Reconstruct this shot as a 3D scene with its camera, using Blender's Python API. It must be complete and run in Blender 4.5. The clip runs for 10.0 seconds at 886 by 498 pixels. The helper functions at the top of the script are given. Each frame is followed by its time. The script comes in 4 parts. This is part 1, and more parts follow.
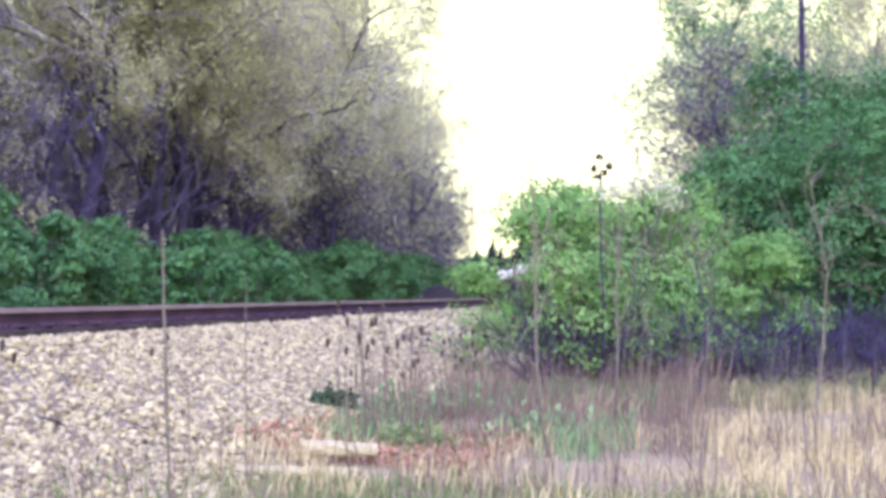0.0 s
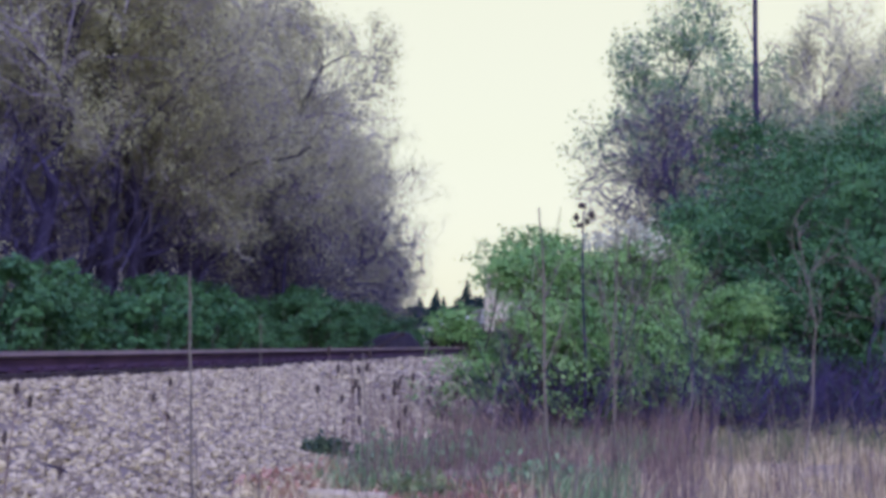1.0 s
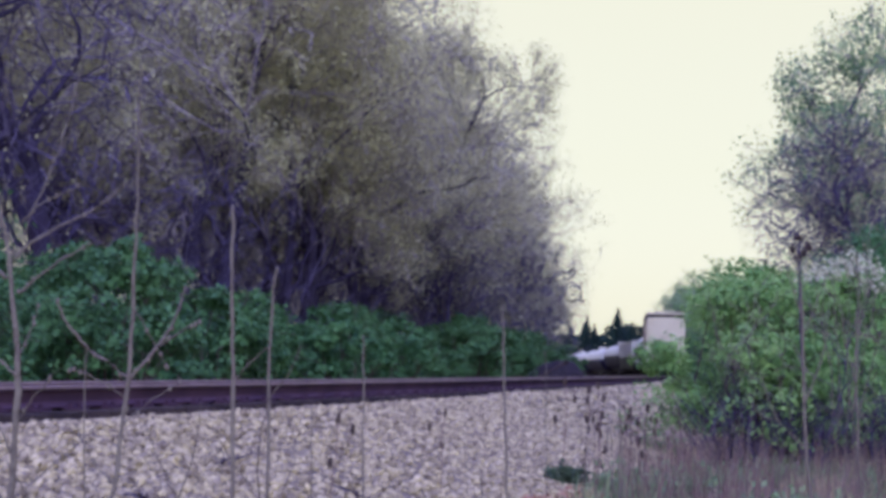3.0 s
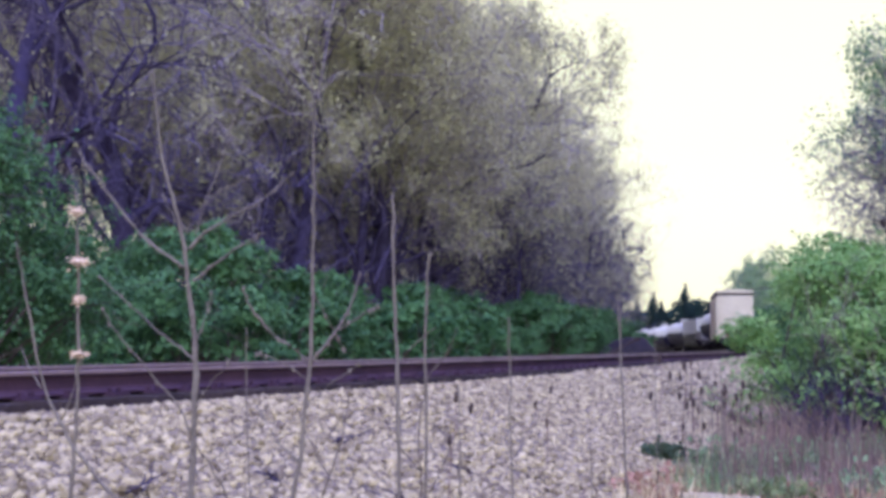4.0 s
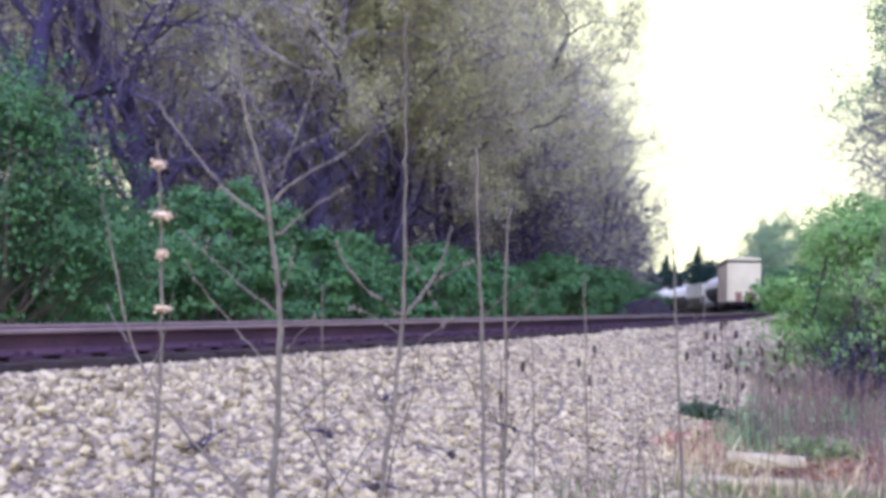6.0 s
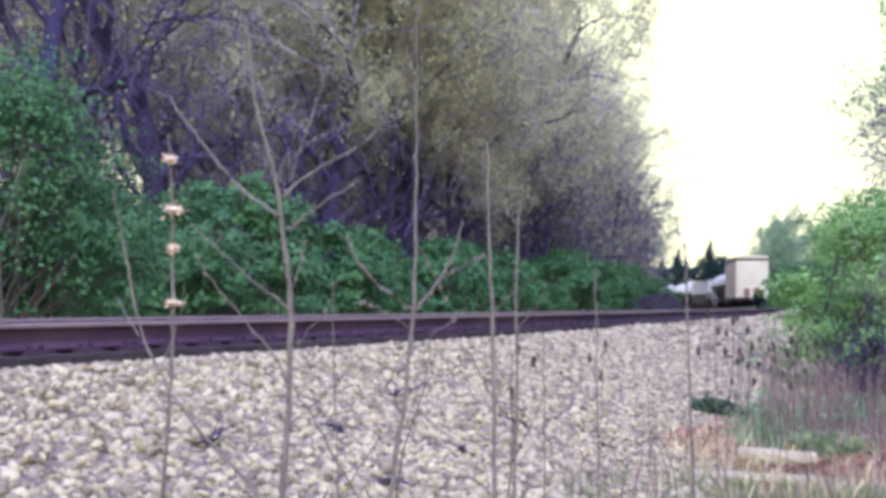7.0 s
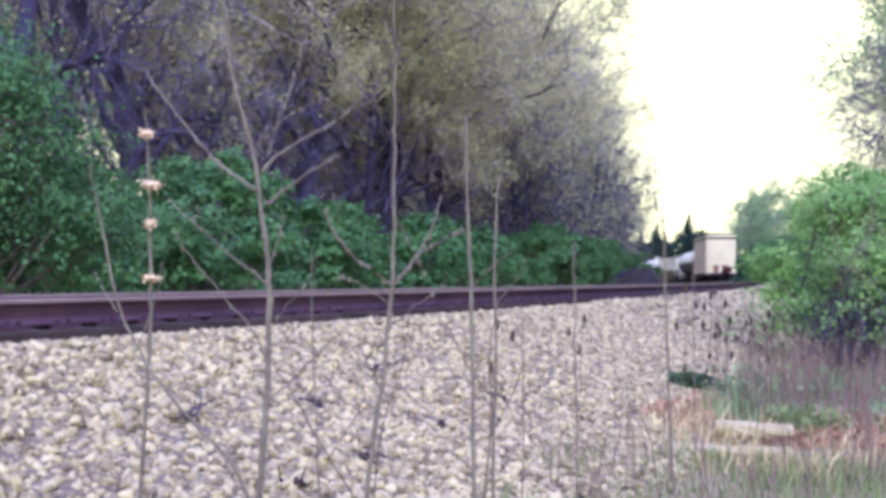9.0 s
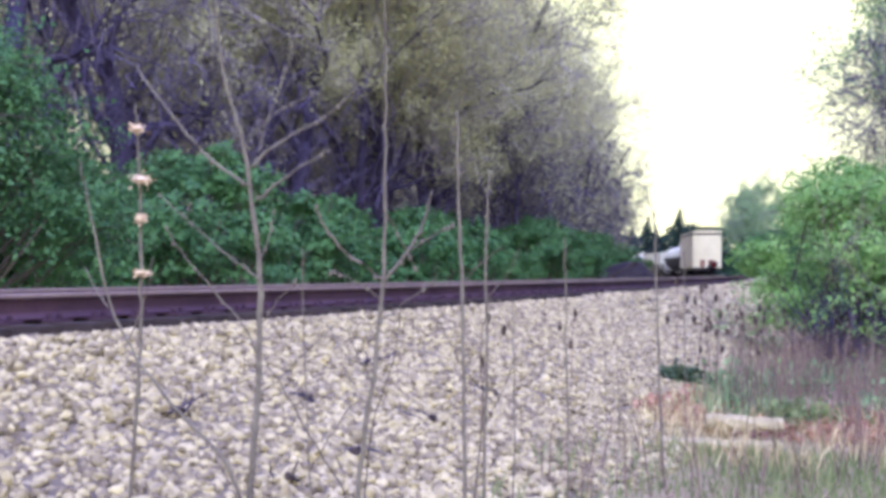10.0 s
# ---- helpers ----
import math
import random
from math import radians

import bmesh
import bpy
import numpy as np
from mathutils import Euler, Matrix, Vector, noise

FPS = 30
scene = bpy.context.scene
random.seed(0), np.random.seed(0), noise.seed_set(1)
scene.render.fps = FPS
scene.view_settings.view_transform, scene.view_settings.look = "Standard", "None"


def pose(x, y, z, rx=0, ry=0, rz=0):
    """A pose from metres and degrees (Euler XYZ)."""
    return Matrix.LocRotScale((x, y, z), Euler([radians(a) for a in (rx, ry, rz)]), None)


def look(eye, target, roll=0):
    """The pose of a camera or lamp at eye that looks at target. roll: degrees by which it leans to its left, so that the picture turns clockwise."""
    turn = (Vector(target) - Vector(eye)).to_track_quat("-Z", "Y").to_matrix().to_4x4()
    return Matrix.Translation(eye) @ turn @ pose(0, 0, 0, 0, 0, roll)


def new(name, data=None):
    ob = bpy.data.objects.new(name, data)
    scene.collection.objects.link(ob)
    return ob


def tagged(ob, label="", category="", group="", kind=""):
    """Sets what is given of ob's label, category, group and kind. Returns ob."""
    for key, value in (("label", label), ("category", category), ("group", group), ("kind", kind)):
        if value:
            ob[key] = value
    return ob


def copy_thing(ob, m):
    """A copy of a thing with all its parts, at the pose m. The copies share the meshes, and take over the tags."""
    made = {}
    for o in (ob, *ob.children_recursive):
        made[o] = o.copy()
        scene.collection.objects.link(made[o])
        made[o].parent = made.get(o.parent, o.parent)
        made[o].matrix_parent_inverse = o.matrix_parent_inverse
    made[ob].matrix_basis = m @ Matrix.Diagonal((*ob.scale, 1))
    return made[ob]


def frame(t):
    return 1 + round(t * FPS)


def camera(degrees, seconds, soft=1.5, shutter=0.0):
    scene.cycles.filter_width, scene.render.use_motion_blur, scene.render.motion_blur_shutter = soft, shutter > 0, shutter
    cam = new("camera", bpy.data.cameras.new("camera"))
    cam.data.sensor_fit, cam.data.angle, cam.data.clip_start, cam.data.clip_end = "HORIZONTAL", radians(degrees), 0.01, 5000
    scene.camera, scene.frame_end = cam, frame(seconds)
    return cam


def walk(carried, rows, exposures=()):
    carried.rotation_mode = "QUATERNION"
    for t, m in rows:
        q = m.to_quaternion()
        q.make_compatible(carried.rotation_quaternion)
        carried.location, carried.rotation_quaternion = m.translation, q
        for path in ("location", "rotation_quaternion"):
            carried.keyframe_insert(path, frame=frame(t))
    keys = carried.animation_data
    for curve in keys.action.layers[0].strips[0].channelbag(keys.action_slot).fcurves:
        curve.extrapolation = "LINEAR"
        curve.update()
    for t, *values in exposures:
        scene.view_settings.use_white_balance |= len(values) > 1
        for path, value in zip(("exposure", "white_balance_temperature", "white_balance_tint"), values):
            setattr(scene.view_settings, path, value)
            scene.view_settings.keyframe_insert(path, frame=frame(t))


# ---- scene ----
cam = camera(39.5, 10.0, soft=4.1)
PATH = [
    (0.0, pose(1.875, 1.023, 1.395, 92.094, 0.157, 16.553)),
    (0.5, pose(1.621, 1.043, 1.404, 94.108, -0.505, 15.352)),
    (1.0, pose(1.311, 1.000, 1.368, 94.391, -0.359, 13.818)),
    (1.5, pose(1.036, 0.906, 1.402, 95.458, -0.304, 12.828)),
    (2.0, pose(0.795, 0.750, 1.404, 94.062, -0.303, 11.793)),
    (2.5, pose(0.610, 0.476, 1.401, 96.035, -0.798, 17.098)),
    (2.7, pose(0.560, 0.400, 1.400, 96.200, -0.850, 19.250)),
    (3.8, pose(0.350, 0.095, 1.410, 93.640, -0.150, 22.240)),
    (4.0, pose(0.256, 0.053, 1.410, 94.554, -0.099, 23.597)),
    (4.5, pose(0.013, 0.049, 1.404, 92.550, 0.027, 23.516)),
    (5.0, pose(-0.009, -0.002, 1.392, 93.065, 0.246, 24.200)),
    (5.5, pose(-0.006, -0.004, 1.390, 92.822, -0.201, 23.902)),
    (7.0, pose(-0.005, -0.001, 1.389, 92.506, -0.385, 24.661)),
    (7.5, pose(-0.003, -0.001, 1.385, 90.580, -0.374, 22.836)),
    (8.0, pose(-0.003, 0.000, 1.387, 90.554, -0.393, 22.972)),
    (8.5, pose(-0.003, -0.001, 1.387, 91.076, -0.441, 23.669)),
    (9.0, pose(-0.003, -0.000, 1.387, 91.356, -0.222, 23.703)),
    (9.5, pose(-0.001, 0.001, 1.387, 90.997, -0.061, 23.395)),
    (10.0, pose(-0.002, 0.001, 1.391, 91.068, -0.188, 23.305)),
]
walk(cam, PATH, exposures=[(0.0, 0.58, 5400, 10), (0.5, -0.12, 5050, 18), (1.0, -0.58, 4800, 26), (1.5, -0.85, 4720, 29), (2.0, -0.66, 4750, 29), (2.5, -0.78, 4750, 29), (2.7, -0.74, 4780, 29), (3.3, -0.42, 4900, 26), (4.0, -0.16, 5000, 23), (4.5, -0.08, 5000, 21), (5.5, 0.08, 5050, 17), (7.5, 0.22, 5130, 13), (10.0, 0.26, 5160, 13)])

# ---- world and sun ----
SUN_HEIGHT, SUN_TURN = radians(46), radians(158)
world = bpy.data.worlds.new("hazy_sky")
scene.world = world
world.use_nodes = True
wn, wl = world.node_tree.nodes, world.node_tree.links
wn.clear()
sky = wn.new("ShaderNodeTexSky")
sky.sky_type, sky.sun_disc = "NISHITA", False
sky.sun_elevation, sky.sun_rotation = SUN_HEIGHT, SUN_TURN
sky.dust_density, sky.air_density = 4.0, 1.0
clear = wn.new("ShaderNodeBackground")
clear.inputs["Strength"].default_value = 0.05
haze = wn.new("ShaderNodeBackground")
haze.inputs["Strength"].default_value = 1.5
# thin cloud: cream towards the horizon, blue-violet overhead
wco, wsep, wramp = wn.new("ShaderNodeTexCoord"), wn.new("ShaderNodeSeparateXYZ"), wn.new("ShaderNodeValToRGB")
wl.new(wco.outputs["Generated"], wsep.inputs[0])
wl.new(wsep.outputs["Z"], wramp.inputs["Fac"])
wramp.color_ramp.elements[0].position, wramp.color_ramp.elements[0].color = 0.0, (0.98, 0.84, 0.41, 1)
wramp.color_ramp.elements[1].position, wramp.color_ramp.elements[1].color = 0.85, (0.43, 0.38, 1.12, 1)
for place, blue in ((0.16, 0.335), (0.38, 0.335)):
    wramp.color_ramp.elements.new(place).color = (0.96, 0.82, blue, 1)
wl.new(wramp.outputs["Color"], haze.inputs["Color"])
both = wn.new("ShaderNodeAddShader")
wout = wn.new("ShaderNodeOutputWorld")
wl.new(sky.outputs["Color"], clear.inputs["Color"])
wl.new(clear.outputs[0], both.inputs[0])
wl.new(haze.outputs[0], both.inputs[1])
wl.new(both.outputs[0], wout.inputs["Surface"])

sun = new("sun", bpy.data.lights.new("sun", "SUN"))
sun.data.energy, sun.data.angle, sun.data.color = 1.95, radians(10), (1.0, 0.97, 0.94)
sun_way = Vector((math.sin(SUN_TURN) * math.cos(SUN_HEIGHT), math.cos(SUN_TURN) * math.cos(SUN_HEIGHT), math.sin(SUN_HEIGHT)))
sun.matrix_world = look(sun_way * 100, (0, 0, 0))


# ---- materials ----
def material(name, dark, light, rough=0.85, scale=3.0, fine=40.0, bump=0.3, island=0.0, metal=0.0, translucent=0.0, glow=0.0):
    """Two colours mixed by coarse and fine noise, with relief; island: how much each loose piece differs."""
    m = bpy.data.materials.new(name)
    m.use_nodes = True
    n, l = m.node_tree.nodes, m.node_tree.links
    p = n["Principled BSDF"]
    p.inputs["Roughness"].default_value, p.inputs["Metallic"].default_value = rough, metal
    p.inputs["Specular IOR Level"].default_value = 0.25
    co = n.new("ShaderNodeTexCoord")
    a, b = n.new("ShaderNodeTexNoise"), n.new("ShaderNodeTexNoise")
    a.inputs["Scale"].default_value, b.inputs["Scale"].default_value = scale, fine
    a.inputs["Detail"].default_value, b.inputs["Detail"].default_value = 4, 3
    l.new(co.outputs["Object"], a.inputs["Vector"])
    l.new(co.outputs["Object"], b.inputs["Vector"])
    add = n.new("ShaderNodeMath")
    add.operation = "MULTIPLY_ADD"
    add.inputs[1].default_value = 0.45
    l.new(b.outputs["Fac"], add.inputs[0])
    half = n.new("ShaderNodeMath")
    half.operation = "MULTIPLY_ADD"
    half.inputs[1].default_value, half.inputs[2].default_value = 0.9, -0.2
    l.new(a.outputs["Fac"], half.inputs[0])
    l.new(half.outputs[0], add.inputs[2])
    fac = add.outputs[0]
    if island:
        geo, oi = n.new("ShaderNodeNewGeometry"), n.new("ShaderNodeObjectInfo")
        both_r, ring = n.new("ShaderNodeMath"), n.new("ShaderNodeMath")
        l.new(geo.outputs["Random Per Island"], both_r.inputs[0])
        l.new(oi.outputs["Random"], both_r.inputs[1])
        ring.operation = "FRACT"
        l.new(both_r.outputs[0], ring.inputs[0])
        mixf = n.new("ShaderNodeMix")
        mixf.inputs["Factor"].default_value = island
        l.new(fac, mixf.inputs["A"])
        l.new(ring.outputs[0], mixf.inputs["B"])
        fac = mixf.outputs["Result"]
    ramp = n.new("ShaderNodeValToRGB")
    ramp.color_ramp.elements[0].color, ramp.color_ramp.elements[1].color = (*dark, 1), (*light, 1)
    ramp.color_ramp.elements[0].position, ramp.color_ramp.elements[1].position = 0.2, 0.8
    l.new(fac, ramp.inputs["Fac"])
    l.new(ramp.outputs["Color"], p.inputs["Base Color"])
    if bump:
        bm_ = n.new("ShaderNodeBump")
        bm_.inputs["Strength"].default_value, bm_.inputs["Distance"].default_value = bump, 0.02
        l.new(b.outputs["Fac"], bm_.inputs["Height"])
        l.new(bm_.outputs["Normal"], p.inputs["Normal"])
    if glow:
        p.inputs["Emission Color"].default_value, p.inputs["Emission Strength"].default_value = (*light, 1), glow
    if translucent:
        tr, mx = n.new("ShaderNodeBsdfTranslucent"), n.new("ShaderNodeMixShader")
        mx.inputs["Fac"].default_value = translucent
        l.new(ramp.outputs["Color"], tr.inputs["Color"])
        l.new(p.outputs[0], mx.inputs[1])
        l.new(tr.outputs[0], mx.inputs[2])
        l.new(mx.outputs[0], n["Material Output"].inputs["Surface"])
    return m


# purple cast of the shadows is put into these bark and twig colours
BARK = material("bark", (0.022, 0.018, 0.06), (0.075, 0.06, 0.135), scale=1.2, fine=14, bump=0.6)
TWIG = material("twig", (0.155, 0.13, 0.225), (0.43, 0.38, 0.46), scale=0.4, fine=3, bump=0, island=0.4)
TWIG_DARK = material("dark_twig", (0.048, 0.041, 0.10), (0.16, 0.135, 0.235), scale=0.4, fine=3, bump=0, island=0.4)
BRUSH = material("shade_tinted_brushwood", (0.042, 0.035, 0.10), (0.14, 0.118, 0.24), scale=0.4, fine=3, bump=0, island=0.4)
BUD = material("young_leaves", (0.43, 0.425, 0.24), (0.74, 0.73, 0.45), scale=0.35, fine=3, bump=0, island=0.3, translucent=0.4)
LEAF = material("leaves", (0.022, 0.068, 0.034), (0.145, 0.30, 0.115), rough=0.6, scale=0.9, fine=3, bump=0, island=0.3, translucent=0.2)
LEAF_MID = material("fresh_leaves", (0.02, 0.075, 0.035), (0.15, 0.31, 0.115), rough=0.6, scale=0.7, fine=3, bump=0, island=0.25, translucent=0.2)
LEAF_LIGHT = material("light_leaves", (0.09, 0.23, 0.065), (0.38, 0.57, 0.20), rough=0.6, scale=0.9, fine=3, bump=0, island=0.3, translucent=0.25)
LEAF_GREY = material("grey_green_leaves", (0.14, 0.25, 0.13), (0.36, 0.50, 0.27), scale=0.5, fine=3, bump=0, island=0.6, translucent=0.3)
LEAF_DULL = material("dull_weed_leaves", (0.03, 0.05, 0.037), (0.10, 0.145, 0.095), scale=0.9, fine=3, bump=0, island=0.3)
NEEDLE = material("needles", (0.012, 0.03, 0.035), (0.03, 0.06, 0.06), scale=0.5, fine=3, bump=0, island=0.5)
FARWOOD = material("far_woodland", (0.012, 0.03, 0.03), (0.035, 0.065, 0.06), scale=0.5, fine=3, bump=0, island=0.5)
BLOSSOM = material("blossom", (0.5, 0.52, 0.38), (0.75, 0.75, 0.6), scale=2, fine=9, bump=0, island=0.6, translucent=0.3)
SOIL = material("soil_and_litter", (0.17, 0.13, 0.09), (0.40, 0.33, 0.21), scale=0.35, fine=9, bump=0.8)
STONE = material("ballast_stone", (0.18, 0.145, 0.115), (0.59, 0.51, 0.33), rough=0.9, scale=0.6, fine=60, bump=0.3, island=0.62)
# bed darker than the stones: shade of their gaps put into its colour
BED = material("shaded_ballast_bed", (0.08, 0.065, 0.06), (0.27, 0.225, 0.17), scale=2.5, fine=16, bump=1.0)
STEEL = material("worn_rail_head", (0.17, 0.125, 0.145), (0.30, 0.225, 0.24), rough=0.5, scale=2, fine=30, bump=0.1, metal=0.25)
RUST = material("rusty_rail_side", (0.035, 0.018, 0.045), (0.085, 0.045, 0.08), scale=2, fine=30, bump=0.3)
TIE = material("creosoted_timber", (0.02, 0.015, 0.022), (0.075, 0.055, 0.06), scale=2, fine=25, bump=0.7, island=0.3)
# shadow of ties and rails, painted as dark ballast
TIE_SHADE = material("tie_shadow_ballast", (0.028, 0.020, 0.034), (0.095, 0.072, 0.085), scale=3, fine=22, bump=1.0)
SPOIL = material("dark_spoil", (0.012, 0.010, 0.020), (0.04, 0.032, 0.045), scale=2, fine=12, bump=0.8)
DRY = material("dry_grass", (0.42, 0.34, 0.21), (0.80, 0.69, 0.46), scale=0.6, fine=5, bump=0, island=0.6, translucent=0.2)
DRY_RED = material("dry_red_stems", (0.11, 0.078, 0.09), (0.27, 0.195, 0.18), scale=0.6, fine=5, bump=0, island=0.6)
GRASS = material("green_grass", (0.13, 0.18, 0.075), (0.32, 0.37, 0.19), scale=0.6, fine=5, bump=0, island=0.6, translucent=0.3)
STALK = material("grey_stalk", (0.075, 0.06, 0.068), (0.27, 0.245, 0.215), scale=3, fine=40, bump=0.3)
BUSHSTEM = material("bush_stem", (0.05, 0.042, 0.045), (0.15, 0.125, 0.115), scale=3, fine=40, bump=0.3)
GALL = material("papery_seed_whorl", (0.50, 0.36, 0.27), (0.86, 0.72, 0.56), scale=12, fine=70, bump=0.6, island=0.4)
HEAD = material("teasel_head", (0.03, 0.022, 0.03), (0.11, 0.08, 0.075), scale=20, fine=120, bump=0.8)
LOG = material("bleached_wood", (0.31, 0.26, 0.18), (0.57, 0.50, 0.36), scale=3, fine=30, bump=0.7)
REDSOIL = material("red_brown_litter", (0.26, 0.13, 0.10), (0.46, 0.28, 0.21), scale=2, fine=20, bump=1.0, island=0.5)
CREAM = material("weathered_cream_paint", (0.62, 0.55, 0.41), (0.84, 0.78, 0.62), rough=0.6, scale=0.5, fine=5, bump=0.1)
WHITE = material("dull_white_paint_and_sheen", (0.48, 0.48, 0.45), (0.68, 0.67, 0.63), rough=0.55, scale=0.5, fine=5, bump=0.1)
BLACK = material("black_tank_paint", (0.010, 0.010, 0.03), (0.03, 0.027, 0.06), rough=0.7, scale=0.5, fine=5, bump=0.1)
UNDER = material("grimy_steel_and_shade", (0.012, 0.010, 0.018), (0.045, 0.035, 0.05), rough=0.7, scale=1, fine=9, bump=0.3)
STAIN = material("rust_red_paint", (0.22, 0.11, 0.09), (0.36, 0.21, 0.17), rough=0.7, scale=3, fine=9, bump=0.2)
LAMP = material("red_lamp", (1.0, 0.02, 0.03), (1.0, 0.05, 0.06), bump=0, glow=9.0)
LENS = material("dark_red_lens", (0.10, 0.01, 0.015), (0.2, 0.03, 0.03), rough=0.3, bump=0)

# ---- helpers of the scene ----
LINE_S = np.arange(-300.0, 700.0, 0.5)
LINE_H = 0.022 + np.interp(LINE_S, [0, 100, 120, 330], [0, 0.175, 0.235, 0.785])
LINE_X = np.cumsum(-np.sin(LINE_H) * 0.5)
LINE_Y = np.cumsum(np.cos(LINE_H) * 0.5)
LINE_X += -6.72 - np.interp(0, LINE_S, LINE_X)
LINE_Y += -np.interp(0, LINE_S, LINE_Y)


def line_points(s, u):
    """Places s metres along the curved track and u metres to the right of its middle (arrays)."""
    h = np.interp(s, LINE_S, LINE_H)
    return np.interp(s, LINE_S, LINE_X) + u * np.cos(h), np.interp(s, LINE_S, LINE_Y) + u * np.sin(h)


def track(s, u, z=0.0):
    x, y = line_points(s, u)
    return Vector((float(x), float(y), z - float(np.interp(s, [105, 140, 180, 240], [0, 0.3, 1.0, 1.9]))))


def heading(s):
    return math.degrees(np.interp(s, LINE_S, LINE_H))


def ground_z(u):
    """Height of the ground across the track, with its ballasted bank."""
    if u > 0:
        return float(np.interp(u, [0, 1.7, 5.0, 7.0, 60], [0.98, 0.98, 0.02, 0.0, 0.3]))
    return float(np.interp(-u, [0, 1.7, 3.6, 8.0, 60], [0.98, 0.98, 0.42, 0.35, 0.8]))


def mesh_of(name, verts, faces, mat, smooth=False):
    me = bpy.data.meshes.new(name)
    me.from_pydata([tuple(v) for v in verts], [], [tuple(f) for f in faces])
    me.materials.append(mat)
    if smooth:
        me.polygons.foreach_set("use_smooth", [True] * len(me.polygons))
    me.update()
    return me


def child(name, me, parent, label=""):
    ob = new(name, me)
    ob.parent = parent
    return tagged(ob, label) if label else ob


def part(name, bm, mat, parent, label=""):
    me = bpy.data.meshes.new(name)
    bm.to_mesh(me)
    bm.free()
    me.materials.append(mat)
    return child(name, me, parent, label)


def thing(name, m, label, category, group=""):
    ob = new(name)
    ob.empty_display_size = 0.2
    ob.matrix_world = m
    return tagged(ob, label, category, group)


def box(bm, x0, x1, y0, y1, z0, z1, bevel=0.0):
    made = bmesh.ops.create_cube(bm, size=1.0, matrix=Matrix.LocRotScale(((x0 + x1) / 2, (y0 + y1) / 2, (z0 + z1) / 2), None, (x1 - x0, y1 - y0, z1 - z0)))
    if bevel:
        edges = {e for v in made["verts"] for e in v.link_edges}
        bmesh.ops.bevel(bm, geom=list(edges), offset=bevel, segments=2, affect="EDGES")


def tubes(segs, sides):
    """Tapered prisms for many branch pieces at once: rows of p0, p1, r0, r1."""
    s = np.array(segs, float)
    p0, p1, r0, r1 = s[:, 0:3], s[:, 3:6], s[:, 6], s[:, 7]
    d = p1 - p0
    d /= np.linalg.norm(d, axis=1)[:, None] + 1e-9
    ref = np.where(np.abs(d[:, 2:3]) > 0.9, np.array([[1.0, 0, 0]]), np.array([[0, 0, 1.0]]))
    e1 = np.cross(d, ref)
    e1 /= np.linalg.norm(e1, axis=1)[:, None]
    e2 = np.cross(d, e1)
    verts = np.zeros((len(s), 2 * sides, 3))
    for k in range(sides):
        c, w = math.cos(2 * math.pi * k / sides), math.sin(2 * math.pi * k / sides)
        verts[:, k] = p0 + (e1 * c + e2 * w) * r0[:, None]
        verts[:, sides + k] = p1 + (e1 * c + e2 * w) * r1[:, None]
    one = np.array([[k, (k + 1) % sides, sides + (k + 1) % sides, sides + k] for k in range(sides)])
    faces = (one[None] + (np.arange(len(s)) * 2 * sides)[:, None, None]).reshape(-1, 4)
    return verts.reshape(-1, 3), faces


def leaf_quads(centres, size, rng, droop=0.0, plain=False, facing=None):
    """Small folded leaves, one pointed diamond each, turned at random."""
    c = np.array(centres, float)
    n = len(c)
    a = rng.normal(size=(n, 3))
    a[:, 2] -= droop
    a /= np.linalg.norm(a, axis=1)[:, None]
    if facing is None:
        b = np.cross(a, rng.normal(size=(n, 3)))
    else:
        face = facing + rng.normal(size=(n, 3)) * 0.55
        b = np.cross(face, a)
        a = np.cross(b, face)
        a /= np.linalg.norm(a, axis=1)[:, None] + 1e-9
    b /= np.linalg.norm(b, axis=1)[:, None]
    w = size * rng.uniform(0.6, 1.3, (n, 1))
    if plain:
        verts = np.stack([c, c + a * w + b * w * 0.4, c + a * w - b * w * 0.4], axis=1)
        return verts.reshape(-1, 3), np.arange(3 * n).reshape(n, 3)
    verts = np.stack([c, c + a * w * 0.5 + b * w * 0.32, c + a * w, c + a * w * 0.5 - b * w * 0.32], axis=1)
    return verts.reshape(-1, 3), np.arange(4 * n).reshape(n, 4)


# ---- ground ----
def build_ground():
    xs = np.concatenate([-np.geomspace(2600, 13, 34), np.linspace(-12.6, 14, 84), np.geomspace(15, 2600, 34)])
    ys = np.concatenate([-np.geomspace(2600, 5, 22), np.linspace(-4, 46, 140), np.geomspace(47, 2800, 46)])
    verts = []
    for y in ys:
        for x in xs:
            near = np.hypot(LINE_X - x, LINE_Y - y)
            k = int(near.argmin())
            u = (x - LINE_X[k]) * math.cos(LINE_H[k]) + (y - LINE_Y[k]) * math.sin(LINE_H[k])
            z = float(np.interp(u, [-60, -8, -3.5, 7, 60], [0.8, 0.35, 0.2, 0.0, 0.3]))
            z += 0.10 * noise.noise((x * 0.5, y * 0.5, 0)) + 0.04 * noise.noise((x * 2.3, y * 2.3, 4))
            verts.append((x, y, z - (0.25 if abs(u) < 4.0 else 0)))
    w = len(xs)
    faces = [(i * w + j, i * w + j + 1, (i + 1) * w + j + 1, (i + 1) * w + j) for i in range(len(ys) - 1) for j in range(w - 1)]
    ob = new("ground", mesh_of("ground", verts, faces, SOIL, True))
    tagged(ob, "brown soil with leaf litter beside the railway bank", "ground", kind="structure")


build_ground()


